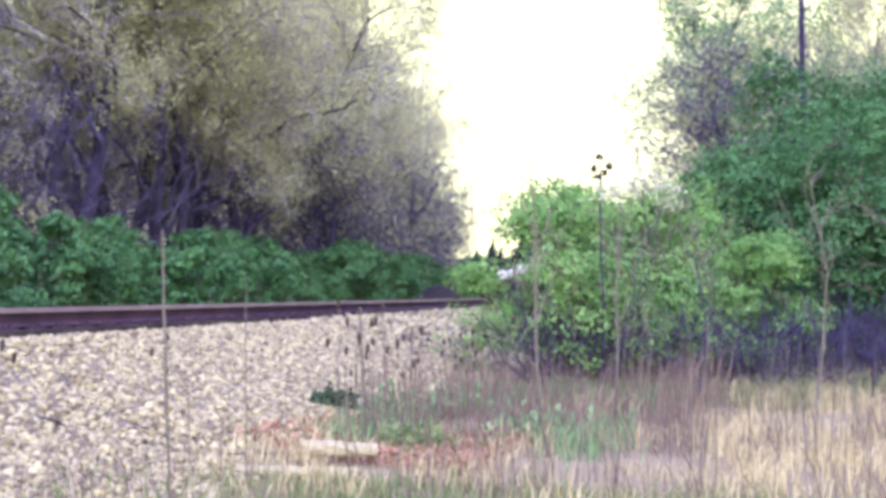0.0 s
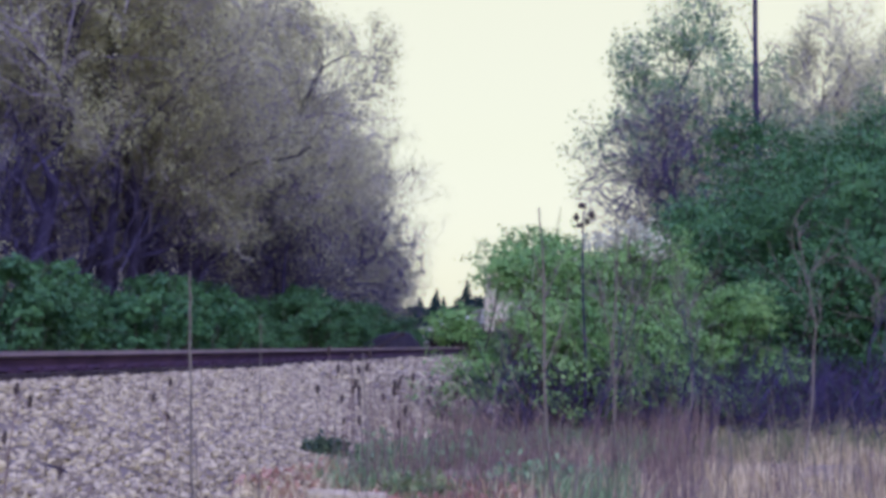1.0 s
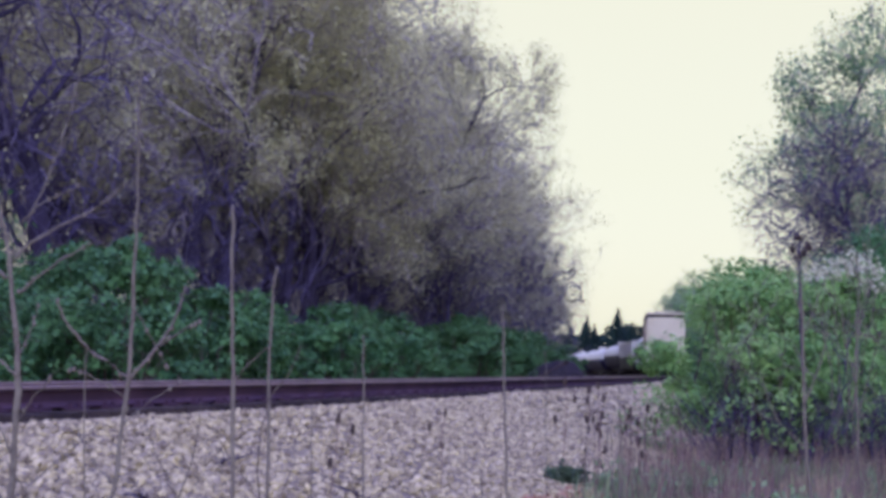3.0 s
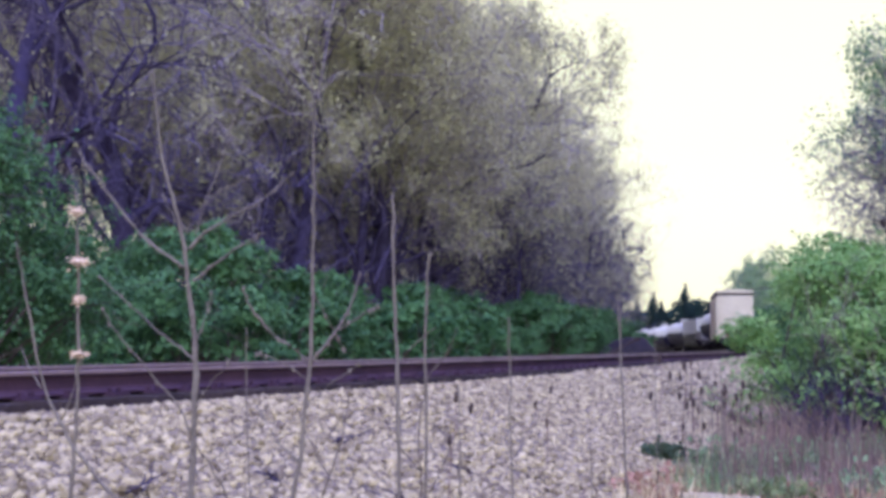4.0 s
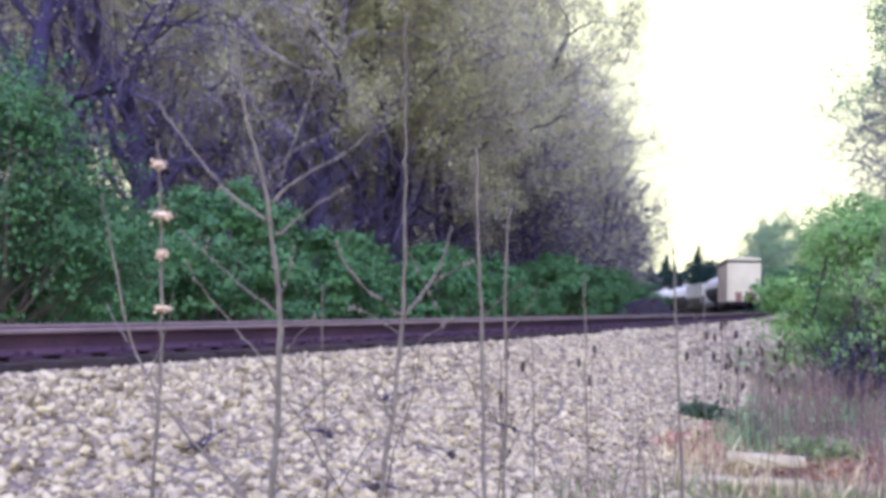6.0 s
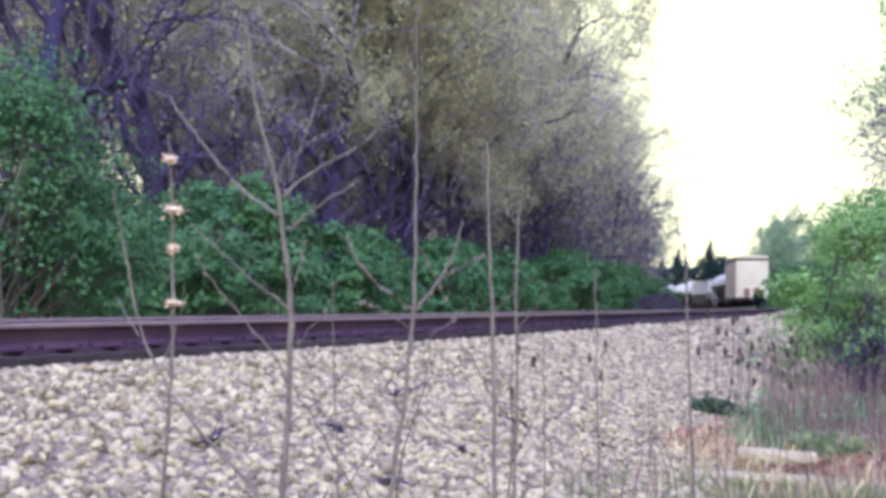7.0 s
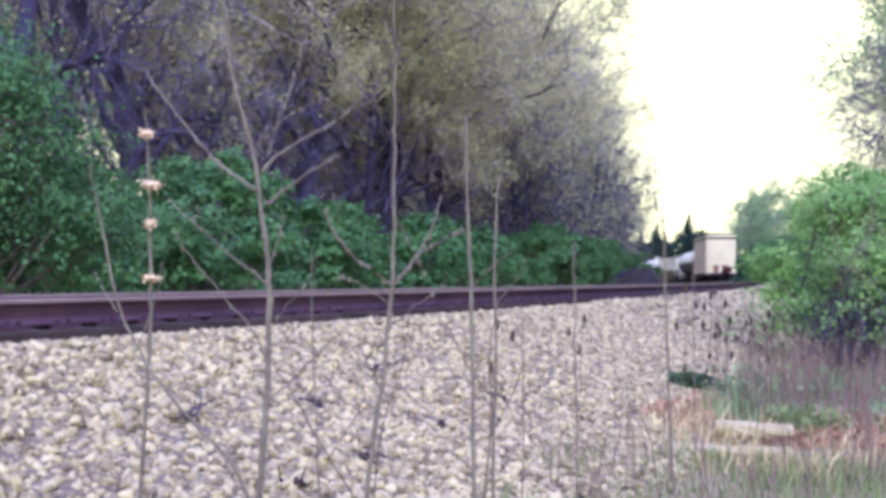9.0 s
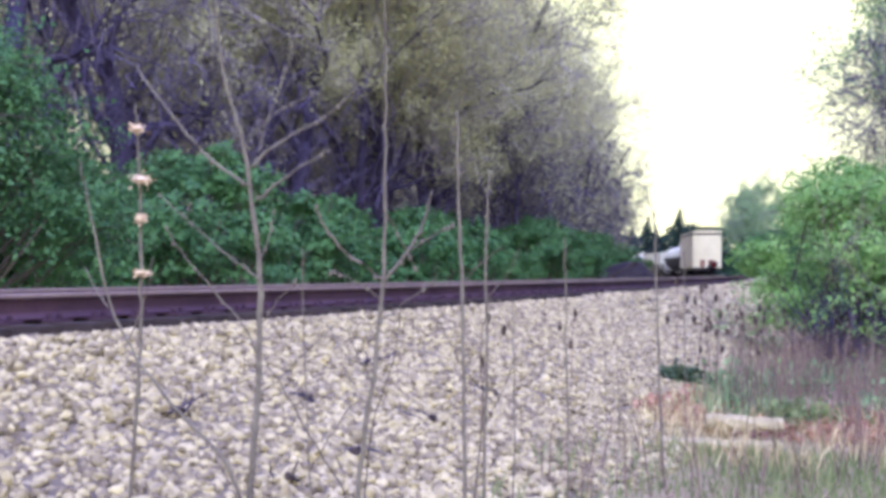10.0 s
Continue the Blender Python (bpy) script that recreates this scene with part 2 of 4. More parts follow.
# ---- railway ----
def sweep(name, profile, s0, s1, step, u0, mat, parent=None, close=True):
    """A profile of (u, z) drawn along the track."""
    ss = np.arange(s0, s1 + step / 2, step)
    k = len(profile)
    verts = [track(s, u0 + u, z) for s in ss for u, z in profile]
    last = k if close else k - 1
    faces = [(i * k + j, i * k + (j + 1) % k, (i + 1) * k + (j + 1) % k, (i + 1) * k + j) for i in range(len(ss) - 1) for j in range(last)]
    return mesh_of(name, verts, faces, mat)


RAIL_TOP = 1.23


def build_rails():
    base = RAIL_TOP - 0.186
    side = [(-0.076, base), (-0.076, base + 0.012), (-0.02, base + 0.032), (-0.009, base + 0.05), (-0.009, base + 0.135), (-0.034, base + 0.146), (-0.036, base + 0.158)]
    side = side + [(-u, z) for u, z in reversed(side)]
    head = [(-0.037, base + 0.157), (-0.037, base + 0.176), (-0.028, base + 0.186), (0.028, base + 0.186), (0.037, base + 0.176), (0.037, base + 0.157)]
    for u0 in (-0.756, 0.756):
        rail = thing("rail", pose(0, 0, 0), "rust-brown steel rail with a worn pale head, on timber ties", "rail", "rails of the track")
        tagged(rail, kind="structure")
        child("rail_web", sweep("rail_web", side, -40, 420, 1.5, u0, RUST), rail, "dark rusty web and foot")
        child("rail_head", sweep("rail_head", head, -40, 420, 1.5, u0, STEEL), rail, "dull worn running surface")


build_rails()


def build_ties():
    rng = random.Random(4)
    bed = thing("track_ties", pose(0, 0, 0), "dark creosoted timber ties under the rails", "railway ties")
    tagged(bed, kind="structure")
    bm = bmesh.new()
    box(bm, -1.3, 1.3, -0.115, 0.115, -0.18, 0, 0.012)
    me = bpy.data.meshes.new("tie")
    bm.to_mesh(me)
    bm.free()
    me.materials.append(TIE)
    bm = bmesh.new()
    box(bm, -0.18, 0.18, -0.1, 0.1, 0, 0.018)
    for x, y in ((-0.1, -0.06), (-0.1, 0.06), (0.1, -0.06), (0.1, 0.06)):
        box(bm, x - 0.014, x + 0.014, y - 0.014, y + 0.014, 0.015, 0.055)
    plate = bpy.data.meshes.new("tie_plate")
    bm.to_mesh(plate)
    bm.free()
    plate.materials.append(RUST)
    for i in range(150):
        s = -6 + i * 0.52
        p = track(s, rng.uniform(-0.04, 0.04), RAIL_TOP - 0.205)
        ob = child("tie", me, bed)
        ob.matrix_world = Matrix.Translation(p) @ pose(0, 0, 0, 0, 0, heading(s) + rng.uniform(-1, 1))
        if i < 60:
            q = child("tie_plate", plate, bed)
            q.matrix_world = Matrix.Translation(track(s, 0.756, RAIL_TOP - 0.204)) @ pose(0, 0, 0, 0, 0, heading(s))


build_ties()


def stone_shapes(rng, count):
    """Angular stones: an icosahedron pulled about."""
    bm = bmesh.new()
    bmesh.ops.create_icosphere(bm, subdivisions=1, radius=0.5)
    v = np.array([x.co[:] for x in bm.verts])
    f = np.array([[x.index for x in y.verts] for y in bm.faces])
    bm.free()
    return v[None] * rng.uniform(0.55, 1.42, (count, len(v), 1)) * rng.uniform(0.42, 1.35, (count, 1, 3)), f


def turn_all(v, rng):
    n = len(v)
    q = rng.normal(size=(n, 4))
    q /= np.linalg.norm(q, axis=1)[:, None]
    w, x, y, z = q.T
    r = np.stack([1 - 2 * (y * y + z * z), 2 * (x * y - z * w), 2 * (x * z + y * w), 2 * (x * y + z * w), 1 - 2 * (x * x + z * z), 2 * (y * z - x * w),
                  2 * (x * z - y * w), 2 * (y * z + x * w), 1 - 2 * (x * x + y * y)], axis=1).reshape(n, 3, 3)
    return np.einsum("nij,nkj->nki", r, v)


def build_ballast():
    rng = np.random.default_rng(7)
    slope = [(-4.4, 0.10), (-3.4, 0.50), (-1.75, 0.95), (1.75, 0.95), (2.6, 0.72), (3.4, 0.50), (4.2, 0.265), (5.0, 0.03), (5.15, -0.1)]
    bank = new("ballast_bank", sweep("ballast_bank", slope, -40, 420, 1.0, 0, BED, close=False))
    tagged(bank, "bank of pale crushed-stone railway ballast, bed coloured as gap shade", "ballast", kind="structure")
    sets = ((-9, 0.5, 9500, 0.07), (0.5, 9, 38000, 0.055), (9, 20, 24000, 0.06), (20, 42, 8500, 0.11), (42, 90, 5000, 0.17))
    allv, allf, base = [], [], 0
    for s0, s1, count, size in sets:
        s = rng.uniform(s0, s1, count)
        u = 1.40 + 3.67 * rng.uniform(0, 1, count) ** 1.05
        keep = rng.uniform(0, 1, count) < np.clip((5.35 - u + 0.35 * np.sin(s * 1.7)) / 0.9, 0.06, 1)
        s, u = s[keep], u[keep]
        z = np.interp(u, [1.3, 1.7, 5.0], [0.93, 0.96, 0.04]) + rng.uniform(-0.25, 0.4, len(s)) * size
        v, f = stone_shapes(rng, len(s))
        v = turn_all(v * (size * rng.choice([0.7, 0.9, 1.05, 1.35], len(s)))[:, None, None], rng)
        v[:, :, 2] *= 0.8
        x, y = line_points(s, u)
        v += np.stack([x, y, z], axis=1)[:, None, :]
        k = v.shape[1]
        allv.append(v.reshape(-1, 3))
        allf.append((f[None] + (np.arange(len(s)) * k)[:, None, None]).reshape(-1, 3) + base)
        base += len(s) * k
    verts, faces = np.concatenate(allv), np.concatenate(allf)
    me = bpy.data.meshes.new("ballast_stones")
    me.vertices.add(len(verts))
    me.vertices.foreach_set("co", verts.ravel())
    me.loops.add(len(faces) * 3)
    me.loops.foreach_set("vertex_index", faces.ravel().astype(np.int32))
    me.polygons.add(len(faces))
    me.polygons.foreach_set("loop_start", np.arange(0, len(faces) * 3, 3, dtype=np.int32))
    me.update(calc_edges=True)
    me.materials.append(STONE)
    ob = child("ballast_stones", me, bank, "loose pale and grey crushed stones")
    tagged(ob, kind="stuff")
    # dark strip laid along the track where the ties cast shadow
    child("track_core", sweep("track_core", [(-1.70, 0.92), (-1.66, 0.962), (1.64, 0.962), (1.69, 0.93)], -40, 420, 1.0, 0, TIE_SHADE, close=False), bank, "dark ballast strip between the ties, their shadow put into its colour")
    # single stones lying proud on the bank
    shapes, f = stone_shapes(rng, 8)
    meshes = [mesh_of("stone", shapes[i] * [0.075, 0.075, 0.055], f, STONE) for i in range(8)]
    for i in range(280):
        s, u = rng.uniform(3, 11), rng.uniform(1.9, 4.3)
        q = child("stone", meshes[i % 8], bank)
        q.matrix_world = Matrix.Translation(track(s, u, float(np.interp(u, [1.7, 5.0], [0.995, 0.04])) + 0.035)) @ Euler(rng.uniform(0, 6.28, 3)).to_matrix().to_4x4()


build_ballast()


# ---- train ----
CAR_Z = RAIL_TOP


def bogie(parent, y):
    bm = bmesh.new()
    for x in (-1.0, 1.0):
        box(bm, x - 0.09, x + 0.09, y - 1.25, y + 1.25, 0.42, 0.68, 0.03)
    box(bm, -1.0, 1.0, y - 0.25, y + 0.25, 0.5, 0.8)
    truck = part("truck_frame", bm, UNDER, parent)
    for dy in (-0.9, 0.9):
        bm = bmesh.new()
        for x in (-0.75, 0.75):
            bmesh.ops.create_cone(bm, cap_ends=True, segments=20, radius1=0.46, radius2=0.44, depth=0.13, matrix=pose(x, y + dy, 0.46, 0, 90, 0))
        bmesh.ops.create_cone(bm, cap_ends=True, segments=10, radius1=0.08, radius2=0.08, depth=1.6, matrix=pose(0, y + dy, 0.46, 0, 90, 0))
        part("wheelset", bm, UNDER, truck)


def coupler(parent, y, way):
    bm = bmesh.new()
    box(bm, -0.12, 0.12, min(y, y + way * 0.7), max(y, y + way * 0.7), 0.78, 0.98, 0.03)
    box(bm, -0.2, 0.2, min(y + way * 0.5, y + way * 0.75), max(y + way * 0.5, y + way * 0.75), 0.72, 1.04, 0.04)
    part("coupler", bm, UNDER, parent)


def build_boxcar():
    car = thing("boxcar", pose(0, 0, 0), "weathered cream boxcar with rusty patches, last of a train", "railway car", "cars of the train")
    half, w, z0, z1 = 6.6, 1.52, 1.05, 4.66
    bm = bmesh.new()
    box(bm, -w, w, -half, half, z0, z1, 0.03)
    body = part("body", bm, CREAM, car)
    for i in range(5):
        bm = bmesh.new()
        z = 2.1 + i * 0.5
        box(bm, -1.32, 1.32, -half - 0.025, -half + 0.01, z, z + 0.09, 0.01)
        part("end_rib", bm, CREAM, body)
    for x in (-w, w):
        for k in range(11):
            bm = bmesh.new()
            y = -half + 0.35 + k * 1.28
            box(bm, x - 0.04, x + 0.04, y, y + 0.09, z0 + 0.05, z1 - 0.1)
            part("side_post", bm, CREAM, body)
    bm = bmesh.new()
    box(bm, -w - 0.02, w + 0.02, -half - 0.03, half + 0.03, 4.662, 4.82)
    part("dark_band", bm, UNDER, car, "dark grey band under the roof")
    bm = bmesh.new()
    box(bm, -w - 0.03, w + 0.03, -half - 0.05, half + 0.05, 4.822, 5.08, 0.06)
    box(bm, -w * 0.6, w * 0.6, -half, half, 5.06, 5.16, 0.05)
    part("roof", bm, CREAM, car, "pale ridged roof")
    bm = bmesh.new()
    box(bm, -w + 0.1, w - 0.1, -half - 0.02, half + 0.02, 0.78, 1.118, 0.03)
    box(bm, -0.3, 0.3, -half + 1, half - 1, 0.45, 0.80)
    part("underframe", bm, UNDER, car)
    for x0, x1 in ((-0.80, -0.22), (0.08, 0.80)):
        bm = bmesh.new()
        box(bm, x0, x1, -half - 0.06, -half + 0.01, 1.12, 1.95, 0.03)
        part("rusty_panel", bm, STAIN, car, "rust-red stained panel")
    for k in range(6):
        bm = bmesh.new()
        box(bm, -1.40, -1.0, -half - 0.1, -half - 0.07, 1.3 + k * 0.42, 1.33 + k * 0.42)
        part("ladder_rung", bm, CREAM, car)
    for y in (-4.5, 4.5):
        bogie(car, y)
    coupler(car, -half, -1)
    coupler(car, half, 1)
    bm = bmesh.new()
    box(bm, -0.04, 0.42, -half - 0.55, -half - 0.25, 1.0, 1.30, 0.03)
    box(bm, 0.12, 0.26, -half - 0.45, -half - 0.30, 0.86, 1.02, 0.02)
    part("marker_box", bm, UNDER, car, "dark rear-end marker housing")
    # hood added to block the red lens while it faces away
    bm = bmesh.new()
    for x in (0.24, 0.97):
        box(bm, x, x + 0.03, -half - 0.78, -half - 0.07, 1.19, 1.71, 0.005)
    box(bm, 0.27, 0.97, -half - 0.10, -half - 0.07, 1.19, 1.71)
    box(bm, 0.24, 1.0, -half - 0.72, -half - 0.07, 1.713, 1.74)
    box(bm, 0.24, 1.0, -half - 0.72, -half - 0.07, 1.16, 1.187)
    for x in (0.275, 0.80):
        box(bm, x, x + 0.165, -half - 0.775, -half - 0.75, 1.20, 1.70)
    part("marker_hood", bm, UNDER, car, "dark hood added to block the lens when it is turned away")
    # drum added: turning its one glowing side makes the lamp flash
    bm = bmesh.new()
    bmesh.ops.create_cone(bm, cap_ends=True, segments=24, radius1=0.24, radius2=0.24, depth=0.44)
    drum = part("marker_drum", bm, LENS, car, "turning drum added so that the marker flashes")
    bm = bmesh.new()
    box(bm, -0.16, 0.16, -0.275, -0.17, -0.19, 0.19, 0.04)
    part("marker_lens", bm, LAMP, drum, "bright red lens")
    drum.matrix_basis = pose(0.62, -half - 0.42, 1.45)
    return car, drum


def build_tank_car():
    car = thing("tank_car", pose(0, 0, 0), "black railway tank car, sky light painted white on its upper half", "railway car", "cars of the train")
    half, r, zc = 7.4, 1.46, 2.62
    bm = bmesh.new()
    bmesh.ops.create_cone(bm, cap_ends=False, segments=36, radius1=r, radius2=r, depth=2 * half - 1.2, matrix=pose(0, 0, zc, 90, 0, 0))
    for e in (-1, 1):
        bmesh.ops.create_uvsphere(bm, u_segments=28, v_segments=14, radius=1, matrix=Matrix.LocRotScale((0, e * (half - 0.6), zc), None, (r * 0.999, 0.6, r * 0.999)))
    for f in bm.faces:
        f.smooth = True
    part("tank", bm, BLACK, car)
    # white skin over the upper half paints the sky's reflection on the tank
    bm = bmesh.new()
    n = 14
    for i in range(n):
        a0, a1 = radians(4 + 172 * i / n), radians(4 + 172 * (i + 1) / n)
        vs = [bm.verts.new((math.cos(a) * (r + 0.012), y, zc + math.sin(a) * (r + 0.012))) for a, y in ((a0, -half + 0.7), (a1, -half + 0.7), (a1, half - 0.7), (a0, half - 0.7))]
        bm.faces.new(vs)
    for e in (-1, 1):
        rings = [[(math.cos(b) * (r + 0.012) * math.cos(a), e * (half - 0.6 + 0.615 * math.sin(b)), zc + math.cos(b) * (r + 0.012) * math.sin(a)) for a in np.linspace(0.07, math.pi - 0.07, 15)] for b in np.linspace(0, 1.45, 8)]
        rows = [[bm.verts.new(p) for p in ring] for ring in rings]
        for lo, hi in zip(rows, rows[1:]):
            for i in range(14):
                bm.faces.new((lo[i], lo[i + 1], hi[i + 1], hi[i]))
    part("dusty_top", bm, WHITE, car, "white upper half, sky reflection painted on the shell")
    bm = bmesh.new()
    bmesh.ops.create_cone(bm, cap_ends=True, segments=20, radius1=0.5, radius2=0.45, depth=0.5, matrix=pose(0, 0, zc + r + 0.15))
    part("dome", bm, WHITE, car)
    bm = bmesh.new()
    box(bm, -1.3, 1.3, -half, -half + 1.3, 0.95, 1.16, 0.02)
    box(bm, -1.3, 1.3, half - 1.3, half, 0.95, 1.16, 0.02)
    box(bm, -0.3, 0.3, -half, half, 0.85, 1.2, 0.02)
    part("underframe", bm, UNDER, car)
    for y in (-5.4, 5.4):
        bogie(car, y)
    coupler(car, -half, -1)
    coupler(car, half, 1)
    return car


def build_hopper():
    car = thing("hopper_car", pose(0, 0, 0), "white covered hopper car, shadow painted on its lower sides", "railway car", "cars of the train")
    half, w = 7.6, 1.55
    bm = bmesh.new()
    side = [(-half, 2.35), (-half + 1.6, 1.15), (half - 1.6, 1.15), (half, 2.35), (half, 3.62), (-half, 3.62)]
    rings = [[bm.verts.new((x, y, z)) for y, z in side] for x in (-w, w)]
    bm.faces.new(rings[0])
    bm.faces.new(list(reversed(rings[1])))
    for i in range(6):
        j = (i + 1) % 6
        bm.faces.new((rings[0][j], rings[0][i], rings[1][i], rings[1][j]))
    bmesh.ops.recalc_face_normals(bm, faces=bm.faces)
    body = part("body", bm, WHITE, car)
    bm = bmesh.new()
    box(bm, -w - 0.03, w + 0.03, -half - 0.03, half + 0.03, 3.622, 3.80, 0.08)
    box(bm, -0.5, 0.5, -half + 0.5, half - 0.5, 3.79, 3.92, 0.05)
    part("roof", bm, WHITE, car)
    # dark box paints the hopper's slope shadow on the lower sides
    bm = bmesh.new()
    box(bm, -w - 0.02, w + 0.02, -half + 1.2, half - 1.2, 1.13, 2.2, 0.03)
    part("lower_side", bm, UNDER, car, "dark lower sides, slope shadow put into their colour")
    for x in (-w, w):
        for k in range(9):
            bm = bmesh.new()
            y = -half + 1.6 + k * 1.5
            box(bm, x - 0.05, x + 0.05, y, y + 0.1, 2.3, 3.6)
            part("side_post", bm, WHITE, body)
    for e in (-1, 1):
        bm = bmesh.new()
        box(bm, -1.1, 1.1, min(e * half, e * half - e * 0.5), max(e * half + e * 0.04, e * half - e * 0.5), 0.9, 3.60, 0.03)
        part("end_panel", bm, WHITE, car, "white end panel")
    bm = bmesh.new()
    box(bm, -w + 0.15, w - 0.15, -half, half, 0.82, 1.12, 0.03)
    for y in (-3.4, 0, 3.4):
        box(bm, -0.8, 0.8, y - 0.9, y + 0.9, 0.3, 1.16, 0.1)
    part("underframe", bm, UNDER, car)
    for y in (-5.6, 5.6):
        bogie(car, y)
    coupler(car, -half, -1)
    coupler(car, half, 1)
    return car


boxcar, marker = build_boxcar()
tank_car, hopper = build_tank_car(), build_hopper()
SPACING = 16.6
TRAIN = [(boxcar, 0), (tank_car, 1), (hopper, 2)]
for order in range(3, 11):
    TRAIN.append((copy_thing(tank_car if order in (3, 4, 5) else hopper, pose(0, 0, 0)), order))
REAR, SPEED = 108.6, 5.1


def along(t, order):
    """Pose of a car at t seconds: the last car's rear end is REAR metres along at 4.5 s."""
    s = REAR + (6.6 if order == 0 else 5.7) + SPEED * (t - 4.5) + order * SPACING
    return Matrix.Translation(track(s, 0, CAR_Z)) @ pose(0, 0, 0, 0, 0, heading(s))


def motions():
    for car, order in TRAIN:
        walk(car, [(t, along(t, order)) for t in (0, 2, 4, 6, 8, 10)])
    # the marker's lens comes round to the rear once in about a second and a half
    home = Matrix.Translation((0.62, -7.02, 1.45))
    turns = []
    for i in range(81):
        turns.append((min(i * 0.125, 10.0), home @ pose(0, 0, 0, 0, 0, ((i * 0.125) - 7.92) * 360 / 1.49)))
    walk(marker, turns)


# ---- trees ----
def grow(rng, height, spread, levels, lean=0.0, girth=None):
    """Branch pieces of a bare tree: thick ones and twigs, and the twig ends."""
    thick, thin, ends = [], [], []

    def limb(p, d, length, r, level):
        n = (7, 7, 3, 2, 1)[min(level, 4)]
        q, taper = np.array(p), r
        stations = []
        for i in range(n):
            d = d + rng.normal(size=3) * (0.13 if level == 0 else 0.27)
            d[2] += 0.05 if level else 0.03
            d /= np.linalg.norm(d)
            e = q + d * length / n
            r2 = max(taper * (0.88 if level == 0 else 0.83 if level == 1 else 0.78), min(0.009, (girth or 1) * 0.3))
            (thick if level < 2 else thin).append([*q, *e, taper, r2])
            stations.append((e, d.copy(), r2, (i + 1) / n))
            q, taper = e, r2
        if level == len(levels):
            ends.append(q)
            return
        count, ratio, first = levels[level]
        for k in range(count):
            f = first + (1 - first) * (k + rng.uniform(0, 1)) / count
            e, dd, rr, _ = stations[min(n - 1, int(f * n))]
            turn = rng.uniform(0, 2 * math.pi)
            tilt = rng.uniform(0.45, 1.15) * spread
            side = np.cross(dd, [math.cos(turn), math.sin(turn), 0.35])
            side /= np.linalg.norm(side) + 1e-9
            nd = dd * math.cos(tilt) + side * math.sin(tilt)
            limb(e, nd, length * ratio * rng.uniform(0.7, 1.2) * (1.25 - 0.55 * f if level == 0 else 1), rr * rng.uniform(0.45, 0.7), level + 1)

    limb(np.zeros(3), np.array([lean, lean * 0.4, 1.0]), height * 0.86, girth or height * 0.013 + 0.05, 0)
    return thick, thin, ends


def build_tree(seed, height, label, spread=0.8, leaf=BUD, leaf_size=0.105, per_end=2, levels=None, twig_min=0.016, first=0.26, girth=None, twig=TWIG):
    rng = np.random.default_rng(seed)
    levels = levels or [(14, 0.34, first), (6, 0.52, 0.25), (5, 0.52, 0.2), (3, 0.55, 0.3)]
    thick, thin, ends = grow(rng, height, spread, levels, rng.uniform(-0.12, 0.12), girth)
    tree = thing("tree", pose(0, 0, 0), label, "tree")
    v, f = tubes(thick, 7)
    child("trunk", mesh_of("trunk", v, f, BARK, True), tree, "dark grey-brown trunk and limbs")
    thin = np.array(thin)
    thin[:, 6:8] = np.maximum(thin[:, 6:8], twig_min)
    v, f = tubes(thin, 3)
    tagged(child("twig_mass", mesh_of("twig_mass", v, f, twig), tree, "fine bare grey twigs"), kind="stuff")
    if per_end:
        c = np.repeat(np.array(ends), per_end, axis=0)
        c = c + rng.normal(size=c.shape) * 0.3
        out = c * [1, 1, 0] / (np.linalg.norm(c[:, :2], axis=1)[:, None] + 0.5)
        v, f = leaf_quads(c, leaf_size, rng, plain=True, facing=out * 0.5 + [0, 0, 0.6])
        tagged(child("young_leaves", mesh_of("young_leaves", v, f, leaf), tree), kind="stuff")
    return tree


def stand(ob, s, u, turn, size, group=""):
    m = Matrix.Translation(track(s, u, ground_z(u) - 0.08)) @ pose(0, 0, 0, 0, 0, turn)
    c = copy_thing(ob, m)
    c.scale = (size, size, size)
    if group:
        tagged(c, group=group)
    return c


def place_first(ob, s, u, turn):
    ob.matrix_basis = Matrix.Translation(track(s, u, ground_z(u) - 0.08)) @ pose(0, 0, 0, 0, 0, turn)
    return ob


